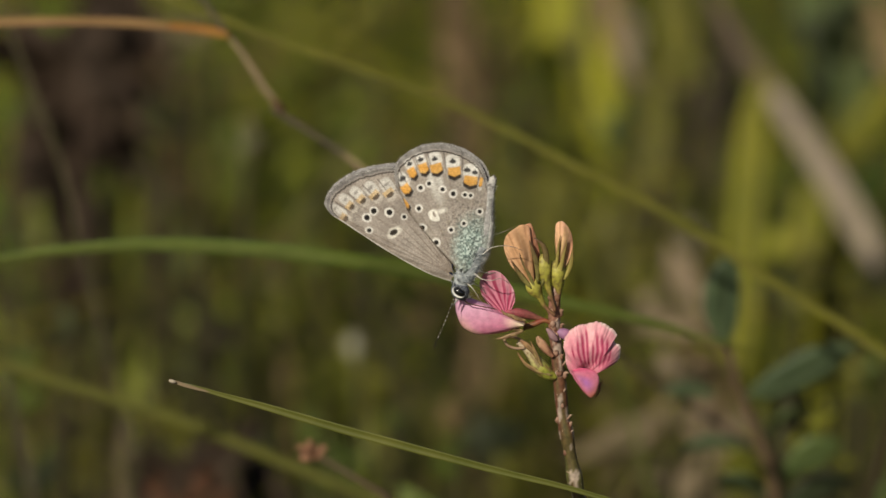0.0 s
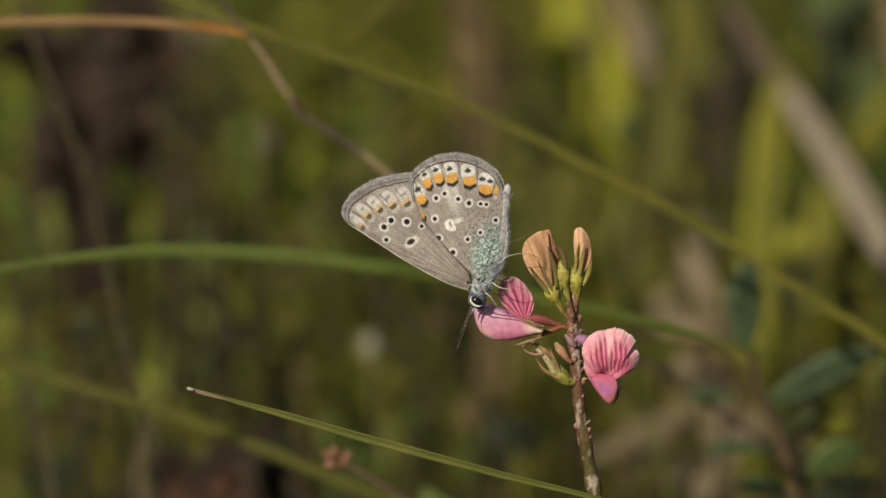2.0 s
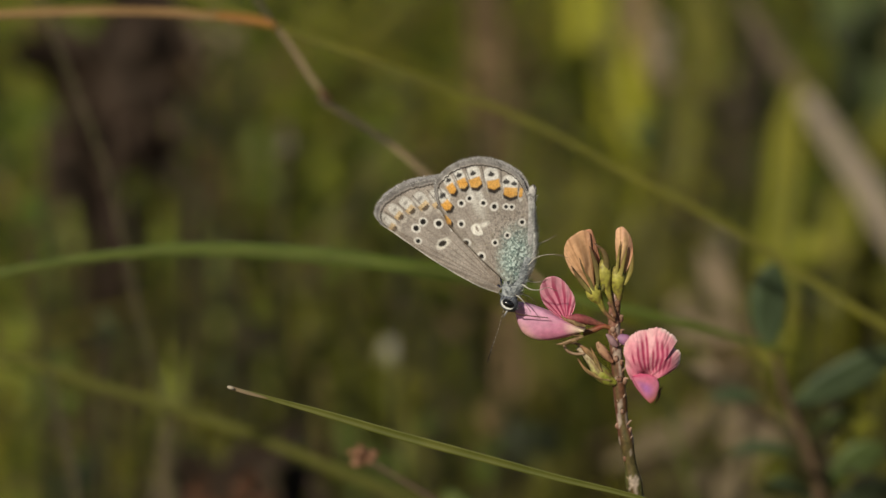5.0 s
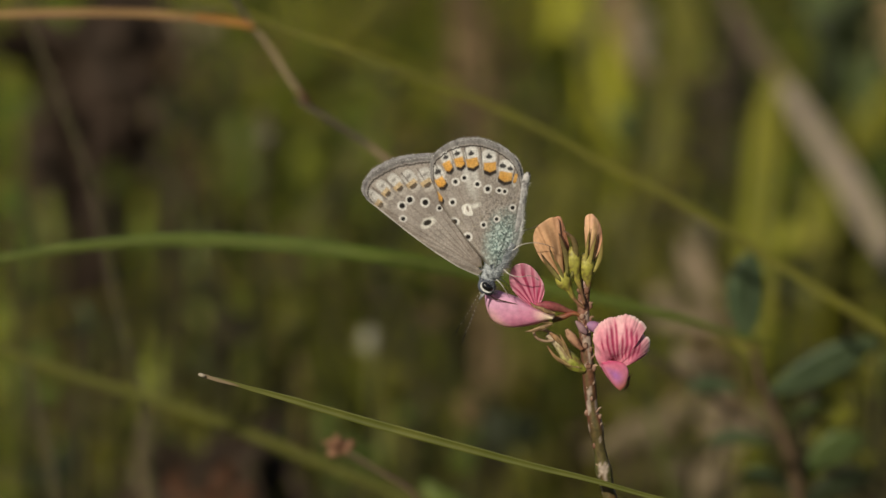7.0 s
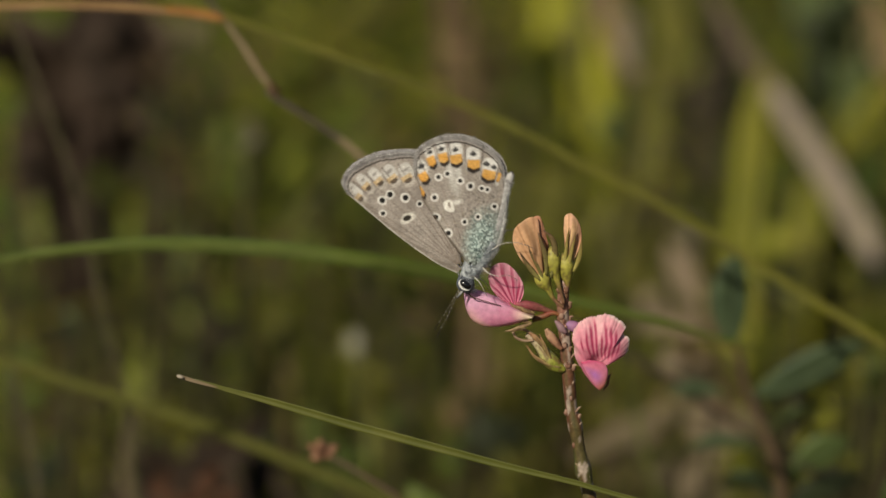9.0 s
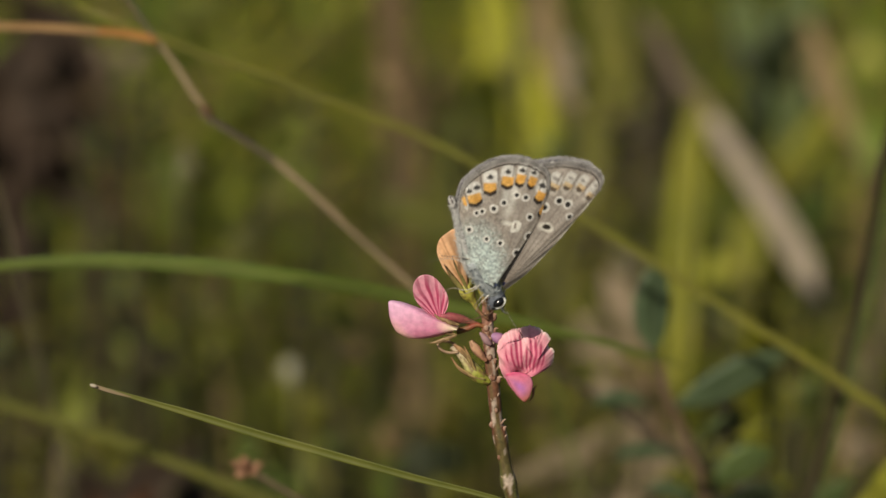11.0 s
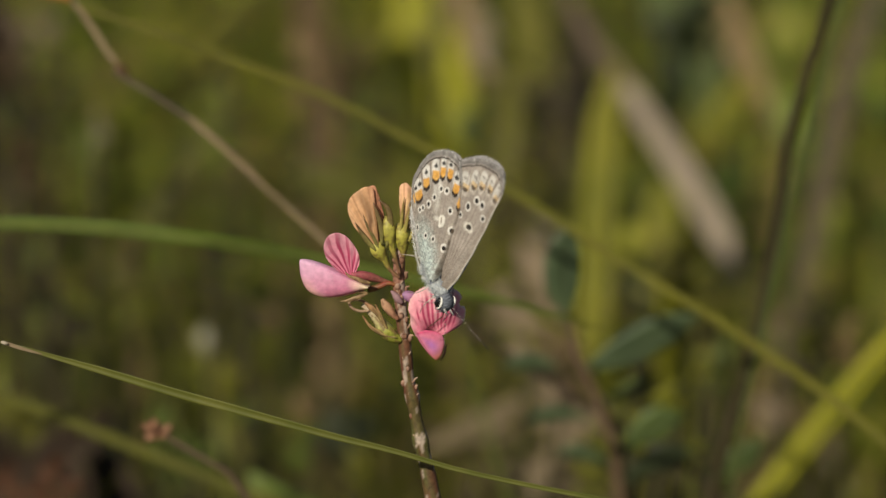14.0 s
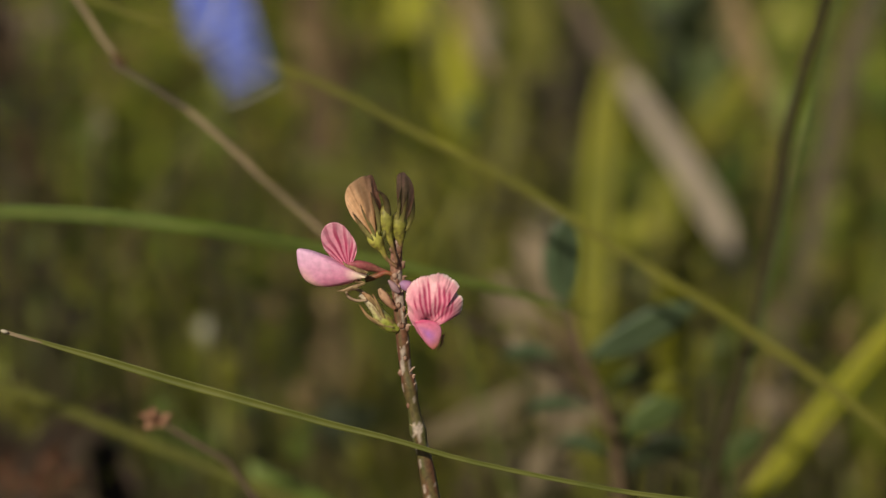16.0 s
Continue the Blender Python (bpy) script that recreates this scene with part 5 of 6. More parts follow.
    add("curled_rim", tube("curled_rim", [(x, -1.0, z, q) for x, z, q in [(-3.44, -0.74, 0.14), (-4.64, -0.74, 0.16), (-5.37, -0.37, 0.16), (-5.61, 0.25, 0.15), (-5.01, 0.49, 0.16), (-4.04, 0.25, 0.16), (-3.32, -0.37, 0.15), (-2.71, -1.23, 0.1)]], M_DRY, lambda t, w: mix((0.50, 0.36, 0.24), (0.20, 0.11, 0.07), float(speckle(t * 14, w, 1.0))), 7, 40), p)
    for pts in ([(-0.6, -3.7, 0.1), (-2.11, -3.21, 0.24), (-3.32, -2.47, 0.18), (-4.22, -1.23, 0.05)], [(-1.81, -2.47, 0.1), (-2.71, -0.92, 0.25), (-3.32, -0.31, 0.3), (-3.92, 0.12, 0.1)], [(-1.21, -3.39, 0.1), (-1.99, -1.97, 0.2), (-2.41, -0.92, 0.14), (-2.83, 0, 0.04)]):
        add("sepal", tube("sepal", [(x, -1.2, z, q) for x, z, q in pts], M_DRY, lambda t, w: mix(mix((0.34, 0.30, 0.10), (0.38, 0.20, 0.11), t), (0.13, 0.07, 0.04), 0.7 * (float(speckle(t * 8, w * 2, 1.0)) > 0.55)), 8, 24, flat=0.5), p)
    add("bud", tube("bud", [(x, -0.9, z, q) for x, z, q in [(-0.42, -1.73, 0.2), (-1.15, -0.92, 0.45), (-1.75, -0.12, 0.45), (-2.11, 0.49, 0.2)]], M_DRY, lambda t, w: mix(mix((0.36, 0.17, 0.10), (0.52, 0.32, 0.20), t), (0.16, 0.08, 0.05), 0.7 * (float(speckle(t * 7, w * 2, 1.0)) > 0.6)), 10, 28))
    add("bud", tube("bud", [(x, -0.8, z, q) for x, z, q in [(0.06, 0, 0.2), (-0.42, 0.49, 0.4), (-0.78, 0.99, 0.3), (-1.15, 1.36, 0.1)]], M_DRY, lambda t, w: (0.32, 0.20, 0.22), 9, 12))
    return plant


# ---- foreground blade ----
def build_front_blade():
    s = tagged(new("grass_blade"), "slender green grass blade with a dry tip beside the flower stem", "grass blade")
    pts = [(-0.02912, -0.00051, 0.2056, 0.0003), (-0.02754, -0.00058, 0.20524, 0.0004), (-0.02451, -0.00076, 0.20441, 0.0005), (-0.01905, -0.00107, 0.20293, 0.0008), (-0.01116, -0.00155, 0.20067, 0.00098), (-0.0051, -0.00189, 0.19907, 0.00098), (0.00036, -0.0022, 0.19764, 0.0009), (0.00582, -0.0025, 0.19622, 0.0008), (0.01341, -0.00288, 0.19444, 0.0006), (0.01862, -0.00319, 0.19296, 0.00055), (0.02524, -0.0035, 0.19153, 0.00055), (0.03682, -0.00394, 0.18946, 0.00055), (0.05253, -0.00442, 0.1872, 0.0006)]
    part("blade", ribbon("blade", to_ground(pts, 0.04, 0.02, 0.001), M_BLADE, 0.35, 110), s)
    part("dry_tip", ribbon("dry_tip", [(-0.0293, -0.00145, 0.20595, 0.0003), (-0.02893, -0.00148, 0.20583, 0.00042), (-0.02833, -0.00152, 0.20566, 0.0004), (-0.02736, -0.00158, 0.20536, 0.00038), (-0.02627, -0.00164, 0.20506, 0.0003), (-0.02494, -0.00172, 0.20471, 0.0001)], M_STEM, 0.3, 24), s, "brown dry tip")
    part("bleached_end", tube("bleached_end", [(*p[:3], q) for p, q in zip([(-0.02934, -0.00174, 0.20602), (-0.02909, -0.00176, 0.20596), (-0.02885, -0.00178, 0.20588), (-0.02861, -0.00179, 0.20582)], (0.0001, 0.0002, 0.0002, 0.00008))], M_DRY, lambda t, w: (0.44, 0.38, 0.30), 8, 10, 1.0), s, "bleached end")
    return s


# ---- the butterfly (millimetres round the wing roots; head down, left side to -y) ----
HINGE = Vector((0.47, 0, 0.88)).normalized()


def ring_spots(c, u, v, spots, pupil=0.5, white=(0.74, 0.72, 0.69), black=(0.012, 0.010, 0.010)):
    for x, z, r in spots:
        r *= 0.88
        d = np.hypot(u - x, v - z) * (0.85 + 0.3 * speckle(u + 3 * x, v, 1.6))
        c = mix(c, white, np.clip((r - d) / 0.10 + 0.5, 0, 1) * 0.92)
        c = mix(c, black, np.clip((r * pupil - d) / 0.07 + 0.5, 0, 1))
    return c


def blobs(c, u, v, spots, colour, rx, rz, base, amount=1.0, edge=0.14):
    """Oval patches that point away from the wing's base."""
    for x, z in spots:
        d = np.array([x - base[0], z - base[1]])
        d = d / np.linalg.norm(d)
        p, q = (u - x) * d[0] + (v - z) * d[1], -(u - x) * d[1] + (v - z) * d[0]
        k = np.sqrt((p / rz) ** 2 + (q / rx) ** 2)
        c = mix(c, colour, np.clip((1 - k) / edge * min(rx, rz) + 0.5, 0, 1) * amount)
    return c


def veins(c, u, v, base, ends, colour, width, amount):
    for x, z in ends:
        d = np.array([x - base[0], z - base[1]])
        ln = np.linalg.norm(d)
        d = d / ln
        p, q = (u - base[0]) * d[0] + (v - base[1]) * d[1], -(u - base[0]) * d[1] + (v - base[1]) * d[0]
        c = mix(c, colour, np.clip(1.4 - np.abs(q) / width, 0, 1) * (p > 0) * (p < ln) * amount)
    return c


HW_BASE = [(1.09, 0.49)][0]
FW_BASE = [(0.18, 0.18)][0]
HW_EDGE = [(0, 1.36), (-1.51, 2.84), (-3.32, 5.05), (-4.83, 7.03), (-5.67, 8.88), (-6.03, 10.48), (-6.03, 11.83), (-5.07, 13.01), (-3.56, 13.87), (-1.93, 14.18), (-0.18, 13.99), (1.57, 13.25), (2.96, 12.14), (3.68, 10.6), (3.98, 8.63), (4.16, 6.29), (4.04, 4.01), (3.44, 1.97), (2.53, 0.99)]
FW_EDGE = [(-0.24, -0.49), (-2.11, 0.12), (-4.34, 1.23), (-6.63, 2.53), (-9.05, 4.07), (-11.34, 5.61), (-12.91, 6.72), (-13.51, 7.64), (-13.27, 8.75), (-12, 9.99), (-10.62, 10.79), (-8.87, 11.34), (-6.51, 11.71), (-4.7, 10.73), (-3.14, 8.01), (-1.51, 4.93), (-0.3, 2.47)]
GREY_BROWN = (0.288, 0.250, 0.224)
HW_SPOTS = [(-3.32, 9.55, 0.5), (-2.41, 9.99, 0.48), (-0.97, 9.37, 0.48), (0.18, 8.94, 0.52), (1.39, 8.81, 0.44), (1.99, 8.75, 0.44), (-3.5, 7.34, 0.5), (-3.14, 5.3, 0.56), (-1.63, 3.76, 0.56), (2.96, 7.03, 0.46), (1.27, 5.79, 0.42), (-0.06, 5.12, 0.42)]
HW_ENDS = [(-5.79, 10.17), (-4.95, 12.94), (-2.59, 14.05), (-0.72, 14.18), (1.21, 13.56), (2.9, 12.14), (3.74, 9.86)]
FW_SPOTS = [(-9.05, 6.29, 0.56), (-8.32, 7.03, 0.54), (-8.81, 4.93, 0.46), (-6.63, 6.9, 0.58), (-5.07, 6.41, 0.46)]
FW_ENDS = [(-13.15, 8.51), (-12.06, 9.37), (-10.74, 10.17), (-9.29, 10.85), (-7.72, 11.28), (-6.15, 11.4), (-12.06, 6.47), (-4.22, 9.86)]


# marginal cells: dot, orange patch, half width
HW_CELLS = [((-5.26, 10.47), (-4.90, 9.45), 0.62), ((-4.48, 12.03), (-4.24, 11.19), 0.56), ((-3.33, 12.51), (-3.03, 11.67), 0.62), ((-1.77, 12.58), (-1.65, 11.68), 0.80),
            ((0.09, 12.34), (0.27, 11.32), 0.84), ((2.02, 11.32), (2.00, 10.37), 0.90), ((-5.55, 8.75), (-5.03, 7.83), 0.42), ((3.30, 10.95), (3.08, 10.19), 0.24)]
HW_DOTS = [(-5.26, 10.47), (-4.48, 12.03), (-3.33, 12.51), (-1.77, 12.58), (0.09, 12.34), (1.62, 11.44), (2.44, 11.14)]
HW_SEAMS = [(-5.66, 11.45), (-4.02, 13.0), (-2.60, 13.3), (-0.84, 13.4), (1.12, 12.8), (2.98, 11.2)]
FW_CELLS = [((-12.45, 7.20), (-11.38, 6.19), 0.56), ((-11.35, 8.22), (-10.70, 7.46), 0.58), ((-10.2, 8.98), (-9.49, 8.13), 0.64), ((-8.70, 9.45), (-8.10, 8.56), 0.74), ((-6.98, 9.85), (-6.60, 8.80), 0.76)]
FW_SEAMS = [(-12.45, 7.9), (-11.15, 8.95), (-9.55, 9.8), (-7.9, 10.4), (-6.15, 10.6)]


def local(u, v, at, base):
    """Coordinates along and across the way from a wing's base to a point."""
    d = np.array([at[0] - base[0], at[1] - base[1]])
    d = d / np.linalg.norm(d)
    return (u - at[0]) * d[0] + (v - at[1]) * d[1], -(u - at[0]) * d[1] + (v - at[1]) * d[0]


def shield(p, q, w, top, tip):
    """1 inside a patch with a flat outer side and a pointed inner side, fading over its edge."""
    k = np.abs(q) / w
    r = np.where(p > 0, np.maximum(k, p / top), np.maximum(k, -p / tip + 0.42 * k))
    return np.clip((1 - r) / 0.22 + 0.5, 0, 1)


def cell_panel(c, u, v, cell, base, white, amount, up=0.62):
    """The white block between a cell's orange patch and the dark marginal line."""
    dot, patch, w = cell
    p, q = local(u, v, dot, base)
    down = math.hypot(dot[0] - patch[0], dot[1] - patch[1])
    mid, half = (up - down) / 2, (up + down) / 2
    r = (np.abs(q) / w) ** 3 + (np.abs(p - mid) / half) ** 3
    return mix(c, mix(white, (0.56, 0.54, 0.51), speckle(u, v, 2.6) * 0.7), np.clip((1 - r) / 0.5, 0, 1) * amount)


def margin(c, u, v, s, a, dark, at=0.950):
    """The dark line inside the edge and the chequered hairy fringe outside it."""
    c = mix(c, (0.05, 0.042, 0.04), np.clip(1.5 - np.abs(s - at) / 0.006, 0, 1))
    out = np.clip((s - at - 0.008) / 0.008, 0, 1)
    f = mix((0.14, 0.13, 0.13), (0.42, 0.41, 0.40), speckle(a * 150, s * 6, 1.0) * 0.8 + 0.2 * speckle(a * 40, s * 30, 1.0))
    f = mix(f, (0.12, 0.105, 0.11), np.clip(1 - np.abs(s - 0.55 - at * 0.45) / 0.016, 0, 1) * dark * (0.4 + 0.6 * speckle(a * 34, 0 * s, 1.0)))
    return mix(c, f, out)


def near_edge(u, v, edge, reach):
    """1 on a stretch of a wing's edge, 0 from reach millimetres inside it."""
    d = np.full(np.shape(u), 99.0)
    for x, z in smooth_line(edge, 60):
        d = np.minimum(d, np.hypot(u - x, v - z))
    return np.clip(1 - d / reach, 0, 1)


def hw_under(u, v, s, a, pale=0.0):
    n1, n2, n3 = speckle(u, v, 0.5), speckle(u, v, 2.0), speckle(u, v, 5.0)
    c = mix(GREY_BROWN, (0.405, 0.368, 0.338), 0.6 * n1 + 0.3 * n3 + 0.35 * speckle(a * 70, s * 5, 1.0) - 0.1)
    c = mix(c, (0.27, 0.24, 0.18), np.clip((n3 - 0.66) * 6, 0, 1) * 0.45)
    c = veins(c, u, v, HW_BASE, HW_ENDS, (0.22, 0.17, 0.14), 0.06, 0.45)
    c = blobs(c, u, v, [(-2.15, 10.35), (-1.30, 10.25)], (0.70, 0.69, 0.66), 0.34, 0.95, HW_BASE, 0.7, 0.35)
    c = blobs(c, u, v, [(-1.80, 9.05), (-1.2, 8.6)], (0.64, 0.63, 0.59), 0.34, 0.95, HW_BASE, 0.45, 0.4)
    for cell in HW_CELLS[:6]:
        c = cell_panel(c, u, v, cell, HW_BASE, (0.76, 0.75, 0.73), 0.98, 0.84)
    c = mix(c, veins(c, u, v, HW_BASE, HW_SEAMS, (0.09, 0.075, 0.07), 0.065, 0.85), np.clip((s - 0.80) * 20, 0, 1))
    for dot, patch, w in HW_CELLS:
        p, q = local(u, v, patch, HW_BASE)
        n = 0.16 * (speckle(u, v, 2.2) - 0.5)
        c = mix(c, (0.74, 0.73, 0.70), shield(p + 0.36, q + n, w * 0.95, 0.4, 0.66) * 0.55)
        c = mix(c, (0.03, 0.022, 0.018), shield(p + 0.30, q + n, w * 0.84, 0.3, 0.76 if w > 0.3 else 0.3))
        c = mix(c, mix((0.64, 0.31, 0.055), (0.76, 0.46, 0.15), n2), shield(p + n * 0.5, q, w * 0.78, 0.44, 0.60))
    for x, z in HW_DOTS:
        p, q = local(u, v, (x, z), HW_BASE)
        r = np.hypot(p / 0.21, q / 0.34) * (0.75 + 0.5 * speckle(u + 2 * x, v, 2.4))
        k = np.maximum(np.clip((1 - r) / 0.3 + 0.5, 0, 1), np.clip((1 - np.hypot((p - 0.2) / 0.22, q / 0.11)) / 0.4, 0, 1))
        c = mix(c, (0.022, 0.020, 0.022), k * 0.95)
    # silvery green dusting near the root
    x, z = [(2.41, 2.96)][0]
    k = np.clip(1.6 - np.hypot((u - x) / (1.75 + 0.5 * pale), (v - z) / (2.8 + 0.8 * pale)), 0, 1)
    n4 = speckle(u + 5, v + 3, 7.0)
    wide = np.clip(1.5 - np.hypot((u - x + 0.9) / 2.4, (v - z - 2.6) / 3.8), 0, 1)
    c = mix(c, (0.10, 0.09, 0.08), wide * np.clip((n4 - 0.60) * 8, 0, 1) * 0.65)
    c = mix(c, mix((0.26, 0.38, 0.36), (0.46, 0.55, 0.56), pale), k * (0.5 + 0.5 * n2))
    c = mix(c, (0.08, 0.11, 0.11), k * np.clip((n4 - 0.48) * 8, 0, 1) * (0.85 - 0.5 * pale))
    c = mix(c, (0.66, 0.78, 0.75), k * np.clip((speckle(u + 9, v, 6.0) - 0.58) * 8, 0, 1) * 0.85)
    c = mix(c, (0.47, 0.47, 0.46), np.clip((a - 0.78) * 8, 0, 1) * s**2 * 0.7)
    x, z = [(-1.85, 6.72)][0]
    c = mix(c, (0.76, 0.74, 0.69), np.clip((0.64 - np.hypot((u - x) * 0.9, v - z) * (0.65 + 1.1 * speckle(u + 2.6, v + 1.2, 1.4))) / 0.12, 0, 1))
    c = blobs(c, u, v, [(-1.05, 7.12)], (0.74, 0.72, 0.67), 0.52, 0.24, HW_BASE, 0.85, 0.25)
    c = mix(c, (0.26, 0.21, 0.18), np.clip((0.30 - np.hypot((u - x) * 1.7 + (v - z) * 0.5, (v - z) * 0.75)) / 0.12, 0, 1) * 0.9)
    c = ring_spots(c, u, v, HW_SPOTS, pupil=0.54)
    c = mix(c, (0.09, 0.068, 0.05), np.clip(near_edge(u, v, HW_EDGE[:7], 0.42) * 2, 0, 1) * (0.35 + 0.65 * n2))
    c = mix(c, (0.58, 0.58, 0.58), np.clip((s - 0.90) * 15, 0, 1) * np.clip((a - 0.79) * 20, 0, 1) * 0.8)
    keep = ((a > 0.30) & (a < 0.80)).astype(float)
    return mix(c, margin(c, u, v, s, a, 0.45, 0.946), keep)


def fw_under(u, v, s, a, pale=0.0):
    n1, n2, n3 = speckle(u, v, 0.5), speckle(u, v, 2.0), speckle(u, v, 5.0)
    c = mix((0.278, 0.242, 0.217), (0.402, 0.362, 0.33), 0.55 * n1 + 0.25 * n3 + 0.4 * speckle(a * 80, s * 5, 1.0) - 0.05)
    c = veins(c, u, v, FW_BASE, FW_ENDS, (0.19, 0.145, 0.115), 0.06, 0.5)
    for cell in FW_CELLS:
        c = cell_panel(c, u, v, cell, FW_BASE, (0.66, 0.645, 0.62), 0.92, 0.80)
    c = mix(c, veins(c, u, v, FW_BASE, FW_SEAMS, (0.13, 0.105, 0.095), 0.075, 0.85), np.clip((s - 0.78) * 20, 0, 1))
    for dot, patch, w in FW_CELLS:
        p, q = local(u, v, dot, FW_BASE)
        c = mix(c, (0.20, 0.18, 0.17), np.clip((1 - np.hypot(p / 0.22, q / (w * 0.62)) * (0.7 + 0.6 * n2)) / 0.6, 0, 1) * 0.75)
        p, q = local(u, v, patch, FW_BASE)
        c = mix(c, (0.64, 0.60, 0.54), shield(p + 0.30, q, w * 0.85, 0.4, 0.5) * 0.45)
        c = mix(c, (0.60, 0.42, 0.20), shield(p - 0.22, q, w * 0.78, 0.34, 0.4) * 0.75)
        c = mix(c, (0.07, 0.05, 0.04), shield(p + 0.02, q, w * 0.56, 0.16, 0.34) * 0.9)
    c = ring_spots(c, u, v, FW_SPOTS, pupil=0.60)
    x, z = [(-6.21, 4.75)][0]
    p, q = (u - x) * 0.8 + (v - z) * 0.6, -(u - x) * 0.6 + (v - z) * 0.8
    c = mix(c, (0.72, 0.69, 0.63), np.clip((1 - np.hypot(p / 0.95, q / 0.56) * (0.75 + 0.5 * n2)) / 0.3, 0, 1))
    c = mix(c, (0.03, 0.025, 0.02), np.clip((1 - np.hypot(p / 0.55, q / 0.34 + 0.3 * p)) / 0.3, 0, 1))
    c = mix(c, (0.19, 0.15, 0.12), np.clip((speckle(a * 60, s * 8, 1.0) - 0.62) * 5, 0, 1) * np.clip(1.3 - s * 1.8, 0, 1) * 0.5)
    front = near_edge(u, v, FW_EDGE[:8], 0.66)
    c = mix(c, (0.22, 0.175, 0.14), np.clip(front * 4, 0, 1) * 0.45 * (0.5 + 0.5 * n2))
    c = mix(c, (0.60, 0.575, 0.53), np.clip((front - 0.70) * 8, 0, 1) * (0.5 + 0.5 * n2))
    keep = ((a > 0.40) & (a < 0.80)).astype(float)
    return mix(c, margin(c, u, v, s, a, 0.9, 0.950), keep)


def upper(u, v, s, a):
    c = mix((0.09, 0.12, 0.46), (0.20, 0.26, 0.72), 0.5 * speckle(u, v, 1.5) + 0.5 * speckle(a * 40, s * 3, 1.0))
    c = mix(c, (0.03, 0.03, 0.06), np.clip((s - 0.925) / 0.02, 0, 1) * ((a > 0.2) & (a < 0.8)))
    c = mix(c, (0.34, 0.33, 0.34), np.clip((s - 0.96) / 0.02, 0, 1) * ((a > 0.2) & (a < 0.8)))
    return mix(c, (0.56, 0.55, 0.54), np.clip((a - 0.72) * 20, 0, 1) * np.clip((s - 0.5) * 4, 0, 1))


def wing(name, edge, base, under, parent, left, y0, y1, lo, hi, hairy=False):
    """One wing with its fringe; left wings show their underside to -y."""
    sgn = -1 if left else 1
    outer = 0 if left else 1
    def paint(u, v, s, a, side):
        return under(u, v, s, a, 0.0 if left else 1.0) if side == outer else upper(u, v, s, a)
    def bulge(u, v, s, a):
        return sgn * (y0 + (y1 - y0) * s + 0.035 * np.cos(a * 58) * s)
    ob = part(name, fan(name, edge, base, M_WING, paint, bulge, 0.05, 150, 280, ragged=0.010), parent)
    r = np.random.RandomState(8)
    o = smooth_line(edge, 420)[int(lo * 420):int(hi * 420)]
    roots, tips, cols = [], [], []
    for p in o:
        d = (p - np.array(base)) / np.linalg.norm(p - np.array(base))
        for _ in range(2):
            q = p - d * 0.15 + (r.rand(2) - 0.5) * 0.1
            e = p + d * (-0.03 + (0.06 + 0.22 * speckle(p[0], p[1], 1.3)) * r.rand()) + (r.rand(2) - 0.5) * 0.26
            y = sgn * y1
            roots.append((q[0], y, q[1]))
            tips.append((e[0], y + (r.rand() - 0.5) * 0.1, e[1]))
            cols.append(mix((0.14, 0.13, 0.13), (0.60, 0.59, 0.58), r.rand() ** 1.4))
    part("fringe", spikes("fringe", roots, tips, 0.045, M_FUR, cols), ob)
    if hairy:
        roots, tips, cols = [], [], []
        for p in smooth_line(edge, 420)[int(0.77 * 420):int(0.98 * 420)]:
            d = (p - np.array(base)) / np.linalg.norm(p - np.array(base))
            d = np.array([max(d[0], 0.35), d[1] * 0.6])
            for _ in range(3):
                q = p - d * 0.25 + (r.rand(2) - 0.5) * 0.2
                e = p + d * (0.10 + 0.55 * r.rand()) + (r.rand(2) - 0.5) * 0.35
                y = sgn * (y1 + 0.25)
                roots.append((q[0], y, q[1]))
                tips.append((e[0], y + (r.rand() - 0.5) * 0.3, e[1]))
                cols.append(mix((0.30, 0.30, 0.30), (0.70, 0.70, 0.69), r.rand()))
        part("margin_hair", spikes("margin_hair", roots, tips, 0.030, M_FUR, cols), ob, "loose pale hair")
    return ob


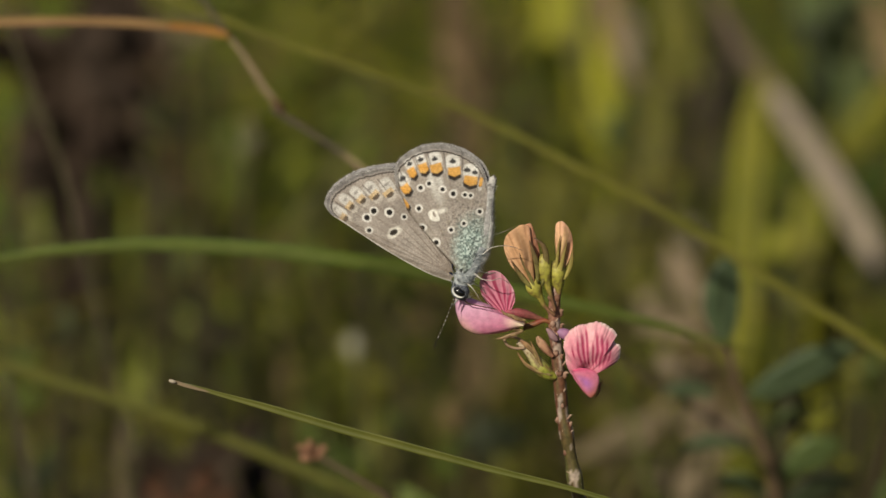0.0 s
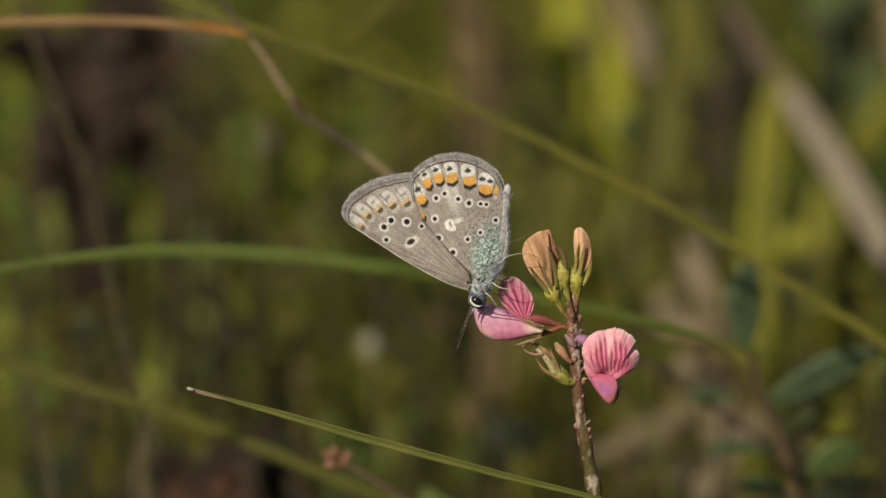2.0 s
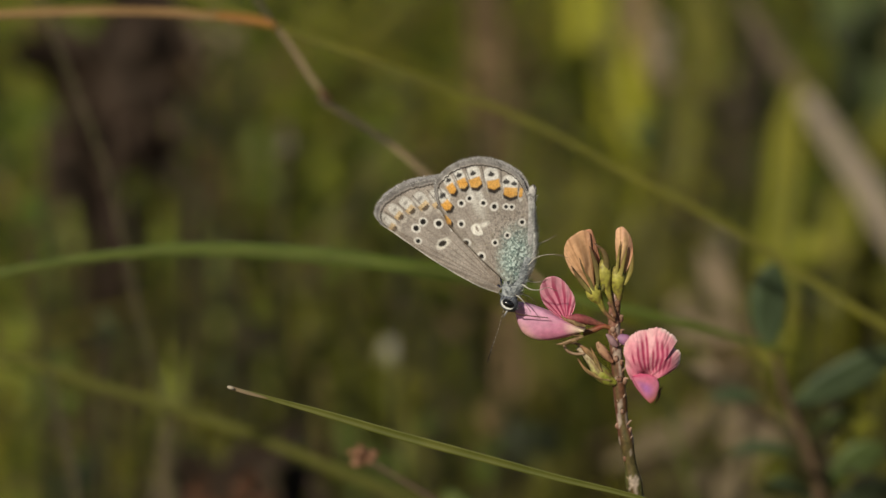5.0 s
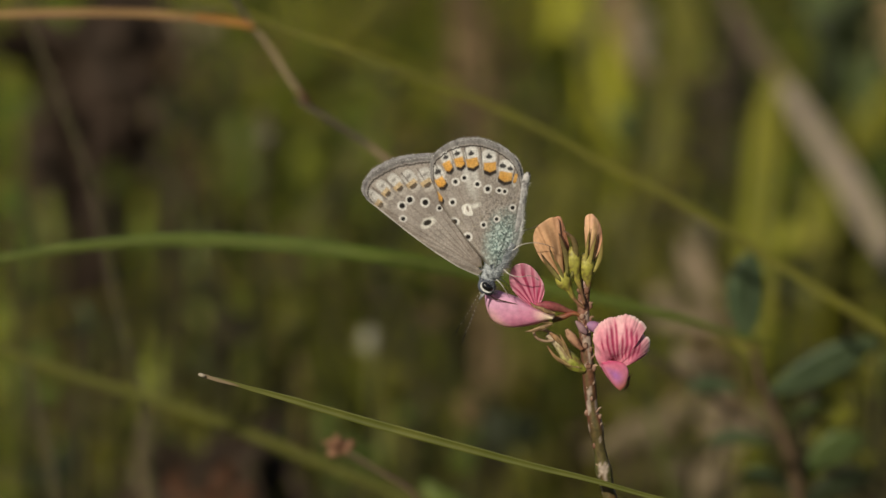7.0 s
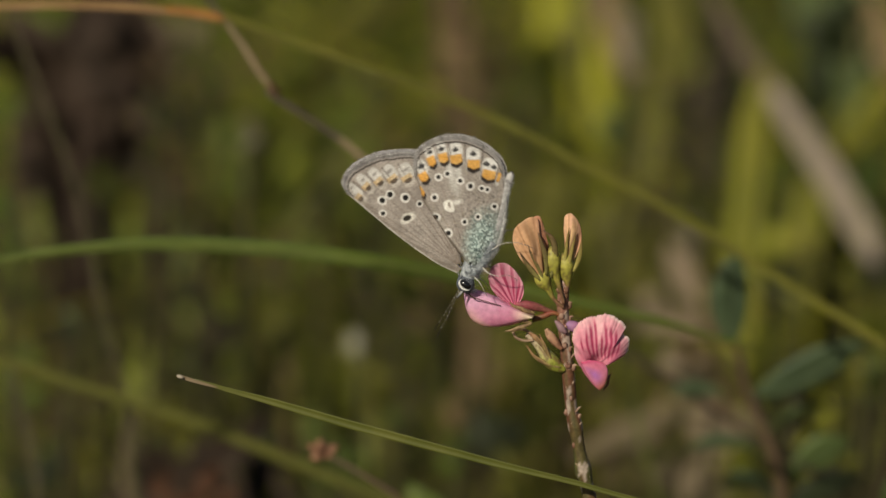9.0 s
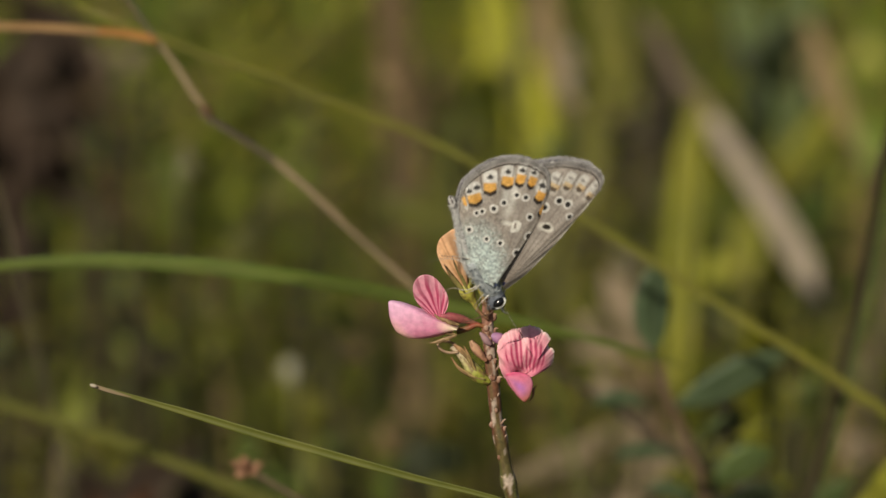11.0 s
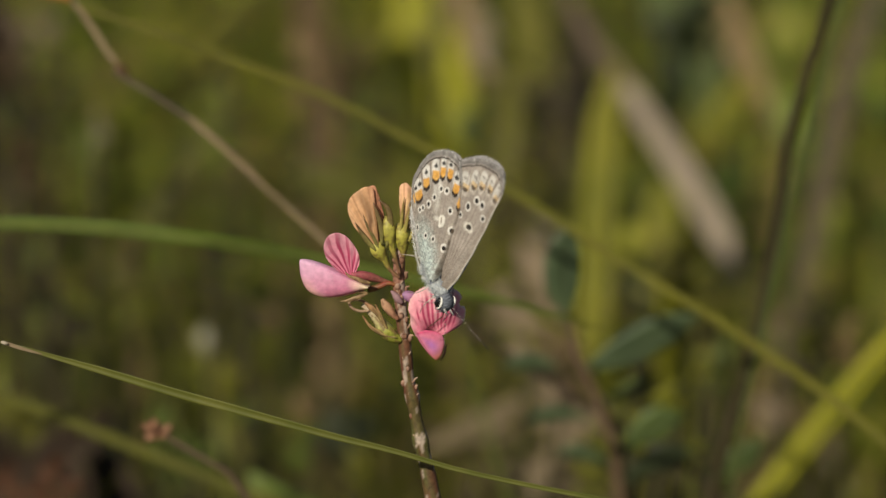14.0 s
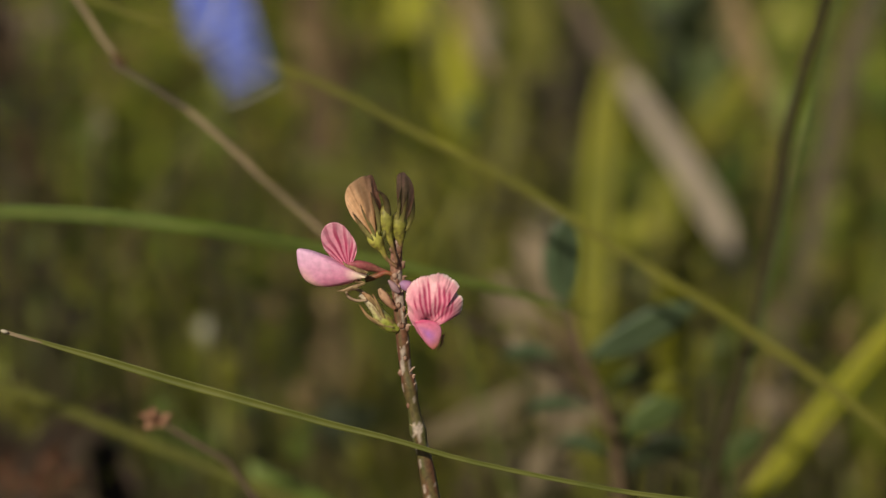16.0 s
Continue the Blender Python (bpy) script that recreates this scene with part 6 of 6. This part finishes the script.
def build_butterfly():
    fly = tagged(new("butterfly"), "small butterfly with spotted grey-brown wings, feeding on a pink blossom", "butterfly")
    wings = {}
    for left in (True, False):
        wings["fore", left] = wing("forewing", FW_EDGE, FW_BASE, fw_under, fly, left, 0.6, 0.10, 0.40, 0.80)
        wings["hind", left] = wing("hindwing", HW_EDGE, HW_BASE, hw_under, fly, left, 1.25, 0.24, 0.18, 0.78, True)

    def fur_tint(lo, hi):
        return lambda t, w: mix(lo, hi, 0.5 + 0.5 * math.sin(w * 5 + t * 40))

    thorax = part("thorax", tube("thorax", [(x, 0, z, q) for x, z, q in [(0.72, -0.99, 0.7), (1.09, -0.25, 0.95), (1.81, 0.99, 1.05), (2.53, 2.34, 0.95), (3.02, 3.33, 0.8)]], M_FUR, fur_tint((0.26, 0.29, 0.32), (0.45, 0.48, 0.50)), 16, 24, flat=0.85), fly, "blue-grey hairy thorax")
    part("abdomen", tube("abdomen", [(x, 0, z, q) for x, z, q in [(2.53, 2.47, 0.66), (3.32, 4.31, 0.62), (3.68, 6.16, 0.58), (3.92, 7.89, 0.52), (4.04, 9.12, 0.48), (4.22, 9.99, 0.46), (4.4, 10.54, 0.36), (4.46, 10.85, 0.15)]], M_FUR, lambda t, w: mix(mix((0.50, 0.50, 0.50), (0.26, 0.25, 0.25), float(speckle(t * 30, w * 1.5, 1.0))), mix((0.46, 0.45, 0.44), (0.06, 0.05, 0.05), float(speckle(t * 40 + 7, w * 2.0, 1.0)) > 0.62), max(0, t * 5 - 3.7)), 18, 60, flat=0.85), fly, "slender grey abdomen")
    head = part("head", tube("head", [(x, 0, z, q) for x, z, q in [(0.36, -0.62, 0.4), (0.6, -1.11, 0.85), (0.84, -1.6, 0.95), (1.09, -2.1, 0.75), (1.27, -2.53, 0.25)]], M_FUR, fur_tint((0.03, 0.036, 0.055), (0.20, 0.22, 0.26)), 14, 16), fly)
    for sgn in (-1, 1):
        x, z = [(0.78, -1.54)][0]
        rim = [(x + 0.74 * math.cos(w) * 0.88 + 0.24 * math.sin(w), sgn * 0.84, z + 0.46 * math.sin(w) - 0.36 * math.cos(w), 0.03 - 0.09 * math.sin(w + 0.4) * (math.sin(w + 0.4) < 0)) for w in np.linspace(0, 2 * math.pi, 13)]
        part("eye_rim", tube("eye_rim", rim, M_FUR, lambda t, w: mix((0.10, 0.11, 0.13), (0.82, 0.82, 0.80), 0.2 - 2 * math.sin(t * 6.283 + 0.4)), 6, 26), head, "white rim")
        bm = bmesh.new()
        bmesh.ops.create_uvsphere(bm, u_segments=20, v_segments=12, radius=1.0)
        bm.transform(Matrix.Translation((x * MM, sgn * 0.80 * MM, z * MM)) @ pose(0, 0, 0, 0, 28, 0) @ Matrix.Diagonal((0.66 * MM, 0.42 * MM, 0.42 * MM, 1)))
        me = bpy.data.meshes.new("eye")
        bm.to_mesh(me)
        bm.free()
        me.materials.append(M_EYE)
        me.polygons.foreach_set("use_smooth", [True] * len(me.polygons))
        part("eye", me, head, "glossy black eye")
        # antenna with pale bands and a club
        ant = [(x, sgn * y, z, q) for (x, z, q), y in zip([(0.36, -1.85, 0.030), (-0.18, -3.27, 0.020), (-0.78, -4.81, 0.020), (-1.39, -6.23, 0.022), (-1.69, -6.9, 0.06), (-1.81, -7.34, 0.045)], (0.3, 0.9, 1.6, 2.3, 2.6, 2.8))]
        part("antenna", tube("antenna", ant, M_FUR, lambda t, w: (0.03, 0.025, 0.02) if (t > 0.82 or int(t * 26) % 2) else (0.46, 0.44, 0.40), 6, 80), fly, "thin banded antenna")
        part("palp", tube("palp", [(x, sgn * 0.35, z, q) for x, z, q in [(0.72, -2.1, 0.1), (0.42, -2.59, 0.11), (0.18, -2.96, 0.07), (0.06, -3.21, 0.02)]], M_FUR, lambda t, w: mix((0.5, 0.5, 0.5), (0.06, 0.06, 0.06), t), 6, 12), fly)
    for sgn, pts in ((-1, [(3.02, 2.16, 0.16), (3.98, 3.08, 0.11), (5.07, 3.45, 0.08), (6.33, 3.45, 0.07), (7.54, 3.08, 0.06)]), (1, [(3.14, 3.7, 0.16), (4.34, 4.31, 0.11), (5.43, 4.68, 0.08), (6.33, 5.05, 0.06)]),
                     (-1, [(2.17, 0.62, 0.18), (3.14, -0.12, 0.12), (4.22, -0.25, 0.09), (5.13, 0, 0.07), (6.15, -0.43, 0.06)]), (1, [(2.41, 0.74, 0.18), (3.38, 0.31, 0.12), (4.34, 0.25, 0.08), (5.07, 0.49, 0.06)]),
                     (-1, [(1.57, -0.62, 0.16), (2.17, -1.11, 0.12), (2.71, -1.85, 0.08), (3.14, -2.47, 0.06)]), (1, [(1.69, -0.62, 0.16), (2.41, -0.99, 0.12), (3.02, -1.36, 0.08), (3.5, -2.1, 0.06)])):
        part("leg", tube("leg", [(x, sgn * (0.5 + 0.35 * i), z, q * 0.48) for i, (x, z, q) in enumerate(pts)], M_FUR, lambda t, w: mix((0.62, 0.60, 0.55), (0.16, 0.12, 0.10), t * 1.1), 6, 24), fly)
    part("proboscis", tube("proboscis", [(x, 0, z, q) for x, z, q in [(1.09, -2.34, 0.08), (1.57, -2.84, 0.07), (2.53, -3.08, 0.06), (3.74, -3.33, 0.05), (4.83, -3.51, 0.04)]], M_FUR, lambda t, w: (0.10, 0.06, 0.04), 6, 20), fly)
    # long hair on the thorax, head and body
    r = np.random.RandomState(21)
    roots, tips, cols = [], [], []
    for (x0, z0, q0), (x1, z1, q1), n in ((*[(0.9, -0.62, 0.95), (2.77, 2.77, 0.85)], 900), (*[(2.77, 2.77, 0.8), (4.34, 9.86, 0.45)], 420), (*[(0.48, -0.92, 0.8), (1.09, -2.22, 0.7)], 160)):
        for _ in range(n):
            t, w = r.rand(), r.rand() * 2 * np.pi
            c = np.array([x0 + (x1 - x0) * t, 0, z0 + (z1 - z0) * t])
            d = np.array([math.cos(w) * 0.88, math.sin(w), -math.cos(w) * 0.47])
            q = (q0 + (q1 - q0) * t) * 0.85
            ln = (0.5 + 0.6 * r.rand()) * (0.35 if n == 420 else 1.0)
            roots.append(c + d * q)
            tips.append(c + d * (q + ln * 0.7) + np.array([0.47, 0, 0.88]) * ln * 0.6 + (r.rand(3) - 0.5) * 0.25)
            cols.append(mix((0.20, 0.235, 0.27), (0.70, 0.74, 0.76), r.rand()) if n == 900 else mix((0.04, 0.05, 0.08), (0.62, 0.64, 0.66), r.rand() ** 1.5) if n == 160 else mix((0.30, 0.30, 0.31), (0.74, 0.74, 0.74), r.rand()))
    part("hair", spikes("hair", roots, tips, 0.032, M_FUR, cols), fly, "pale blue-grey hair")
    return fly, wings


build_ground()
build_background()
BENT = build_stalks()
HERB = build_herb()
build_shoots()
build_dead_leaves()
PLANT = build_plant()
FRONT = build_front_blade()
FLY, WINGS = build_butterfly()


def spread(angle, slide=0.0):
    """A wing's pose: opened by an angle about the body, slid in its own plane."""
    return Matrix.Rotation(radians(angle), 4, HINGE) @ pose(0, 0, 0, 0, slide, 0)


def motions():
    walk(PLANT, [
        (0, pose(0.0122, 0, 0.0000)),
        (0.5, pose(0.0105, 0, 0.0002)),
        (1, pose(0.0099, 0, 0.0006)),
        (1.5, pose(0.0111, 0, 0.0003)),
        (2, pose(0.0111, 0, 0.0004)),
        (2.5, pose(0.0120, 0, 0.0002)),
        (3, pose(0.0116, 0, 0.0003)),
        (3.5, pose(0.0106, 0, 0.0008)),
        (4, pose(0.0116, 0, 0.0003)),
        (6.5, pose(0.0126, 0, -0.0001)),
        (7, pose(0.0118, 0, 0.0003)),
        (7.5, pose(0.0131, 0, 0.0000)),
        (8, pose(0.0128, 0, 0.0001)),
        (8.5, pose(0.0118, 0, 0.0006)),
        (9, pose(0.0115, 0, 0.0008)),
        (9.1, pose(0.0116, 0, 0.0002)),
        (9.2, pose(0.0112, 0, 0.0009)),
        (11.5, pose(0.0124, 0, 0.0007)),
        (12, pose(0.0125, 0, 0.0009)),
        (12.5, pose(0.0124, 0, 0.0010)),
        (13, pose(0.0126, 0, 0.0011)),
        (13.5, pose(0.0125, 0, 0.0008)),
        (14, pose(0.0126, 0, 0.0007)),
        (14.5, pose(0.0125, 0, 0.0006)),
        (15, pose(0.0128, 0, 0.0006)),
        (15.5, pose(0.0124, 0, 0.0003)),
        (16, pose(0.0125, 0, 0.0005)),
    ])
    walk(FRONT, [
        (0, pose(0.0000, 0, 0.0000, 0, 0, 0)),
        (0.5, pose(-0.0018, 0, -0.0000, 0, 0, 0)),
        (1, pose(-0.0020, 0, 0.0003, 0, 0, 0)),
        (1.5, pose(-0.0010, 0, 0.0001, 0, 0, 0)),
        (2, pose(-0.0012, 0, 0.0002, 0, 0, 0)),
        (2.5, pose(-0.0002, 0, -0.0003, 0, 0, 0)),
        (3, pose(-0.0006, 0, -0.0000, 0, 0, 0)),
        (3.5, pose(-0.0016, 0, 0.0003, 0, 0, 0)),
        (4, pose(-0.0004, 0, -0.0001, 0, 0, 0)),
        (6.5, pose(0.0001, 0, -0.0001, 0, 0, 0)),
        (7, pose(-0.0004, 0, 0.0002, 0, 0, 0)),
        (7.5, pose(0.0008, 0, -0.0000, 0, 0, 0)),
        (8, pose(0.0007, 0, -0.0000, 0, 0, 0)),
        (8.5, pose(-0.0003, 0, 0.0005, 0, 0, 0)),
        (9, pose(-0.0008, 0, 0.0005, 0, 0, 0)),
        (9.2, pose(-0.0014, 0, 0.0010, 0, 0, 0)),
        (11.5, pose(-0.0042, 0, 0.0004, 0, 0.9, 0)),
        (12, pose(-0.0041, 0, 0.0007, 0, 0.9, 0)),
        (12.5, pose(-0.0041, 0, 0.0007, 0, 0.9, 0)),
        (13, pose(-0.0041, 0, 0.0009, 0, 0.9, 0)),
        (13.5, pose(-0.0042, 0, 0.0007, 0, 0.9, 0)),
        (14, pose(-0.0040, 0, 0.0007, 0, 0.9, 0)),
        (14.5, pose(-0.0043, 0, 0.0007, 0, 0.9, 0)),
        (15, pose(-0.0037, 0, 0.0007, 0, 0.9, 0)),
        (15.5, pose(-0.0042, 0, 0.0004, 0, 0.9, 0)),
        (16, pose(-0.0038, 0, 0.0006, 0, 0.9, 0)),
    ])
    walk(FLY, [
        (0, pose(0.0010, -0.0026, 0.2176, -4.4, -0.5, -3.6)),
        (0.5, pose(-0.0007, -0.0028, 0.2178, -4.6, -5.4, -8.3)),
        (1, pose(-0.0014, -0.0027, 0.2181, -4.6, -0.9, -7.7)),
        (1.5, pose(-0.0003, -0.0027, 0.2177, -4.3, 2.0, 4.2)),
        (2, pose(-0.0003, -0.0031, 0.2178, -3.5, -1.3, 0.5)),
        (2.5, pose(0.0005, -0.0027, 0.2175, -6.4, -0.5, -6.5)),
        (3, pose(0.0002, -0.0029, 0.2178, -3.7, -1.0, -5.5)),
        (3.5, pose(-0.0008, -0.0028, 0.2182, -5.2, 2.9, 9.1)),
        (4, pose(0.0005, -0.0027, 0.2174, -2.6, -5.5, -4.3)),
        (6.3, pose(-0.0011, -0.0028, 0.2168, -3.7, -1.5, 2.8)),
        (6.5, pose(0.0015, -0.0027, 0.2173, -5.4, 0.2, 4.9)),
        (7, pose(0.0004, -0.0026, 0.2177, -2.7, 3.9, 6.5)),
        (7.5, pose(0.0017, -0.0025, 0.2175, -5.2, 4.4, 2.5)),
        (8, pose(0.0013, -0.0025, 0.2177, -3.7, 7.2, 2.7)),
        (8.5, pose(0.0005, -0.0026, 0.2181, -4.6, 2.3, 0.6)),
        (9, pose(0.0001, -0.0025, 0.2184, -5.5, 6.3, 2.3)),
        (9.1, pose(0.0042, -0.0023, 0.2195, 36.7, 42.5, -36.2)),
        (9.2, pose(0.0055, -0.0020, 0.2206, 48.4, 45.1, -50.3)),
        (10, pose(0.0094, -0.0095, 0.2227, 16.9, 42.7, -92.8)),
        (10.7, pose(0.0128, -0.0098, 0.2203, -4.5, 24.2, -134.8)),
        (11.3, pose(0.0145, -0.0070, 0.2182, -5.8, -1.6, 156.2)),
        (11.5, pose(0.0158, -0.0071, 0.2179, -13.4, 22.4, 143.2)),
        (12, pose(0.0161, -0.0075, 0.2159, -19.0, 23.2, 122.9)),
        (12.5, pose(0.0174, -0.0075, 0.2150, -1.5, 24.6, 125.7)),
        (13, pose(0.0173, -0.0074, 0.2152, 6.6, 29.9, 127.1)),
        (13.5, pose(0.0174, -0.0076, 0.2147, 10.5, 31.1, 126.5)),
        (14, pose(0.0172, -0.0074, 0.2141, 5.5, 22.1, 124.5)),
        (14.5, pose(0.0171, -0.0074, 0.2142, 11.5, 22.2, 129.8)),
        (15, pose(0.0197, -0.0074, 0.2151, 21.0, 41.0, 160.3)),
        (15.2, pose(0.0219, -0.0070, 0.2165, 29.3, 43.5, 170.2)),
        (15.5, pose(0.0179, -0.0069, 0.2160, 6.2, 53.1, 135.3)),
        (15.7, pose(0.0180, -0.0070, 0.2154, -2.0, 46.7, 116.6)),
        (15.8, pose(0.0130, -0.0079, 0.2258, 157.5, 79.6, -88.8)),
        (15.9, pose(-0.0070, -0.0191, 0.2416, -79.5, 32.8, 51.3)),
        (16, pose(-0.0044, -0.0375, 0.2533, -117.1, -25.5, 69.7)),
    ])
    # the bent stalk nods a little in the wind: seconds, millimetres sideways and up
    nods = [(0, 0.4, -0.3), (0.5, -0.7, 1.7), (1, 0, 1.6), (1.5, 0, 0.9), (2, -0.3, 0.6), (3, 0.3, 0.6), (4, 0, 1.3), (5.2, 0, 1.8), (6.5, 0, 3.0), (7, 0.3, 0.2), (8, -1.0, 0.7),
            (9, -1.5, 1.7), (10.2, -0.8, 1.3), (11.5, 0, 1.1), (13.5, 0.5, 1.7), (16, 0.3, 1.4)]
    walk(BENT, [(t, pose(x * MM, 0, z * MM)) for t, x, z in nods])
    # the leafy herb leans over a little when the wind changes
    walk(HERB, [(0, pose(0, 0, 0)), (9.2, pose(0, 0, 0)), (11.3, pose(-0.0009, 0, 0.0014)), (16, pose(-0.0009, 0, 0.0014))])
    # seconds, opening of the left and right wings
    beats = [(0, 0, 1), (3.7, 0, 1), (3.9, 0, 9), (4.0, 0, 10), (4.2, 0, 2), (9.0, 0, 1), (9.2, 1, 2), (10.0, 20, 20), (10.6, 4, 4), (11.5, 0, 0),
             (13.0, 0.5, 0), (13.5, 1.0, 0), (14.5, 1.0, 0), (15.0, 0, 0), (15.7, 0.5, 0), (15.8, 88, 88), (15.9, 30, 30), (16.0, 62, 62)]
    peek = [(0, 0), (3.75, 0), (3.9, 5), (4.0, 6.5), (4.1, 3.5), (4.2, 0), (16, 0)]
    slides = [(0, 0.0), (0.5, 4.8), (1, 1.5), (1.5, 0.6), (2, 1.5), (2.5, 0.0), (3, -0.3), (3.5, -0.3), (4, 2.7), (6.3, 8.7), (6.5, 6.6), (7, 2.4), (7.5, 1.8), (8, 1.5), (8.5, 3.0), (9, 0.9), (11.5, 13.0), (12, 11.5), (12.5, 10.5), (13, 6.0), (13.5, 2.5), (14, 2.5), (14.5, 4.5), (15, 2.5), (15.2, 2.5), (15.5, 3.0), (15.7, 3.5), (15.8, 0), (16, 0)]
    times = sorted({b[0] for b in beats} | {f[0] for f in slides} | {p[0] for p in peek})
    for (kind, left), ob in WINGS.items():
        sgn = 1 if left else -1
        rows = []
        for t in times:
            op = np.interp(t, [b[0] for b in beats], [b[1 if left else 2] for b in beats])
            sl = np.interp(t, [f[0] for f in slides], [f[1] for f in slides]) if kind == "fore" else 0
            sl += 0 if left or kind == "fore" else np.interp(t, [p[0] for p in peek], [p[1] for p in peek])
            rows.append((t, spread(sgn * op, sl + (0 if left == (t < 9.1) else 3.0 if kind == "fore" else 2.0 if t < 9.1 else 1.0))))
        walk(ob, rows)


motions()
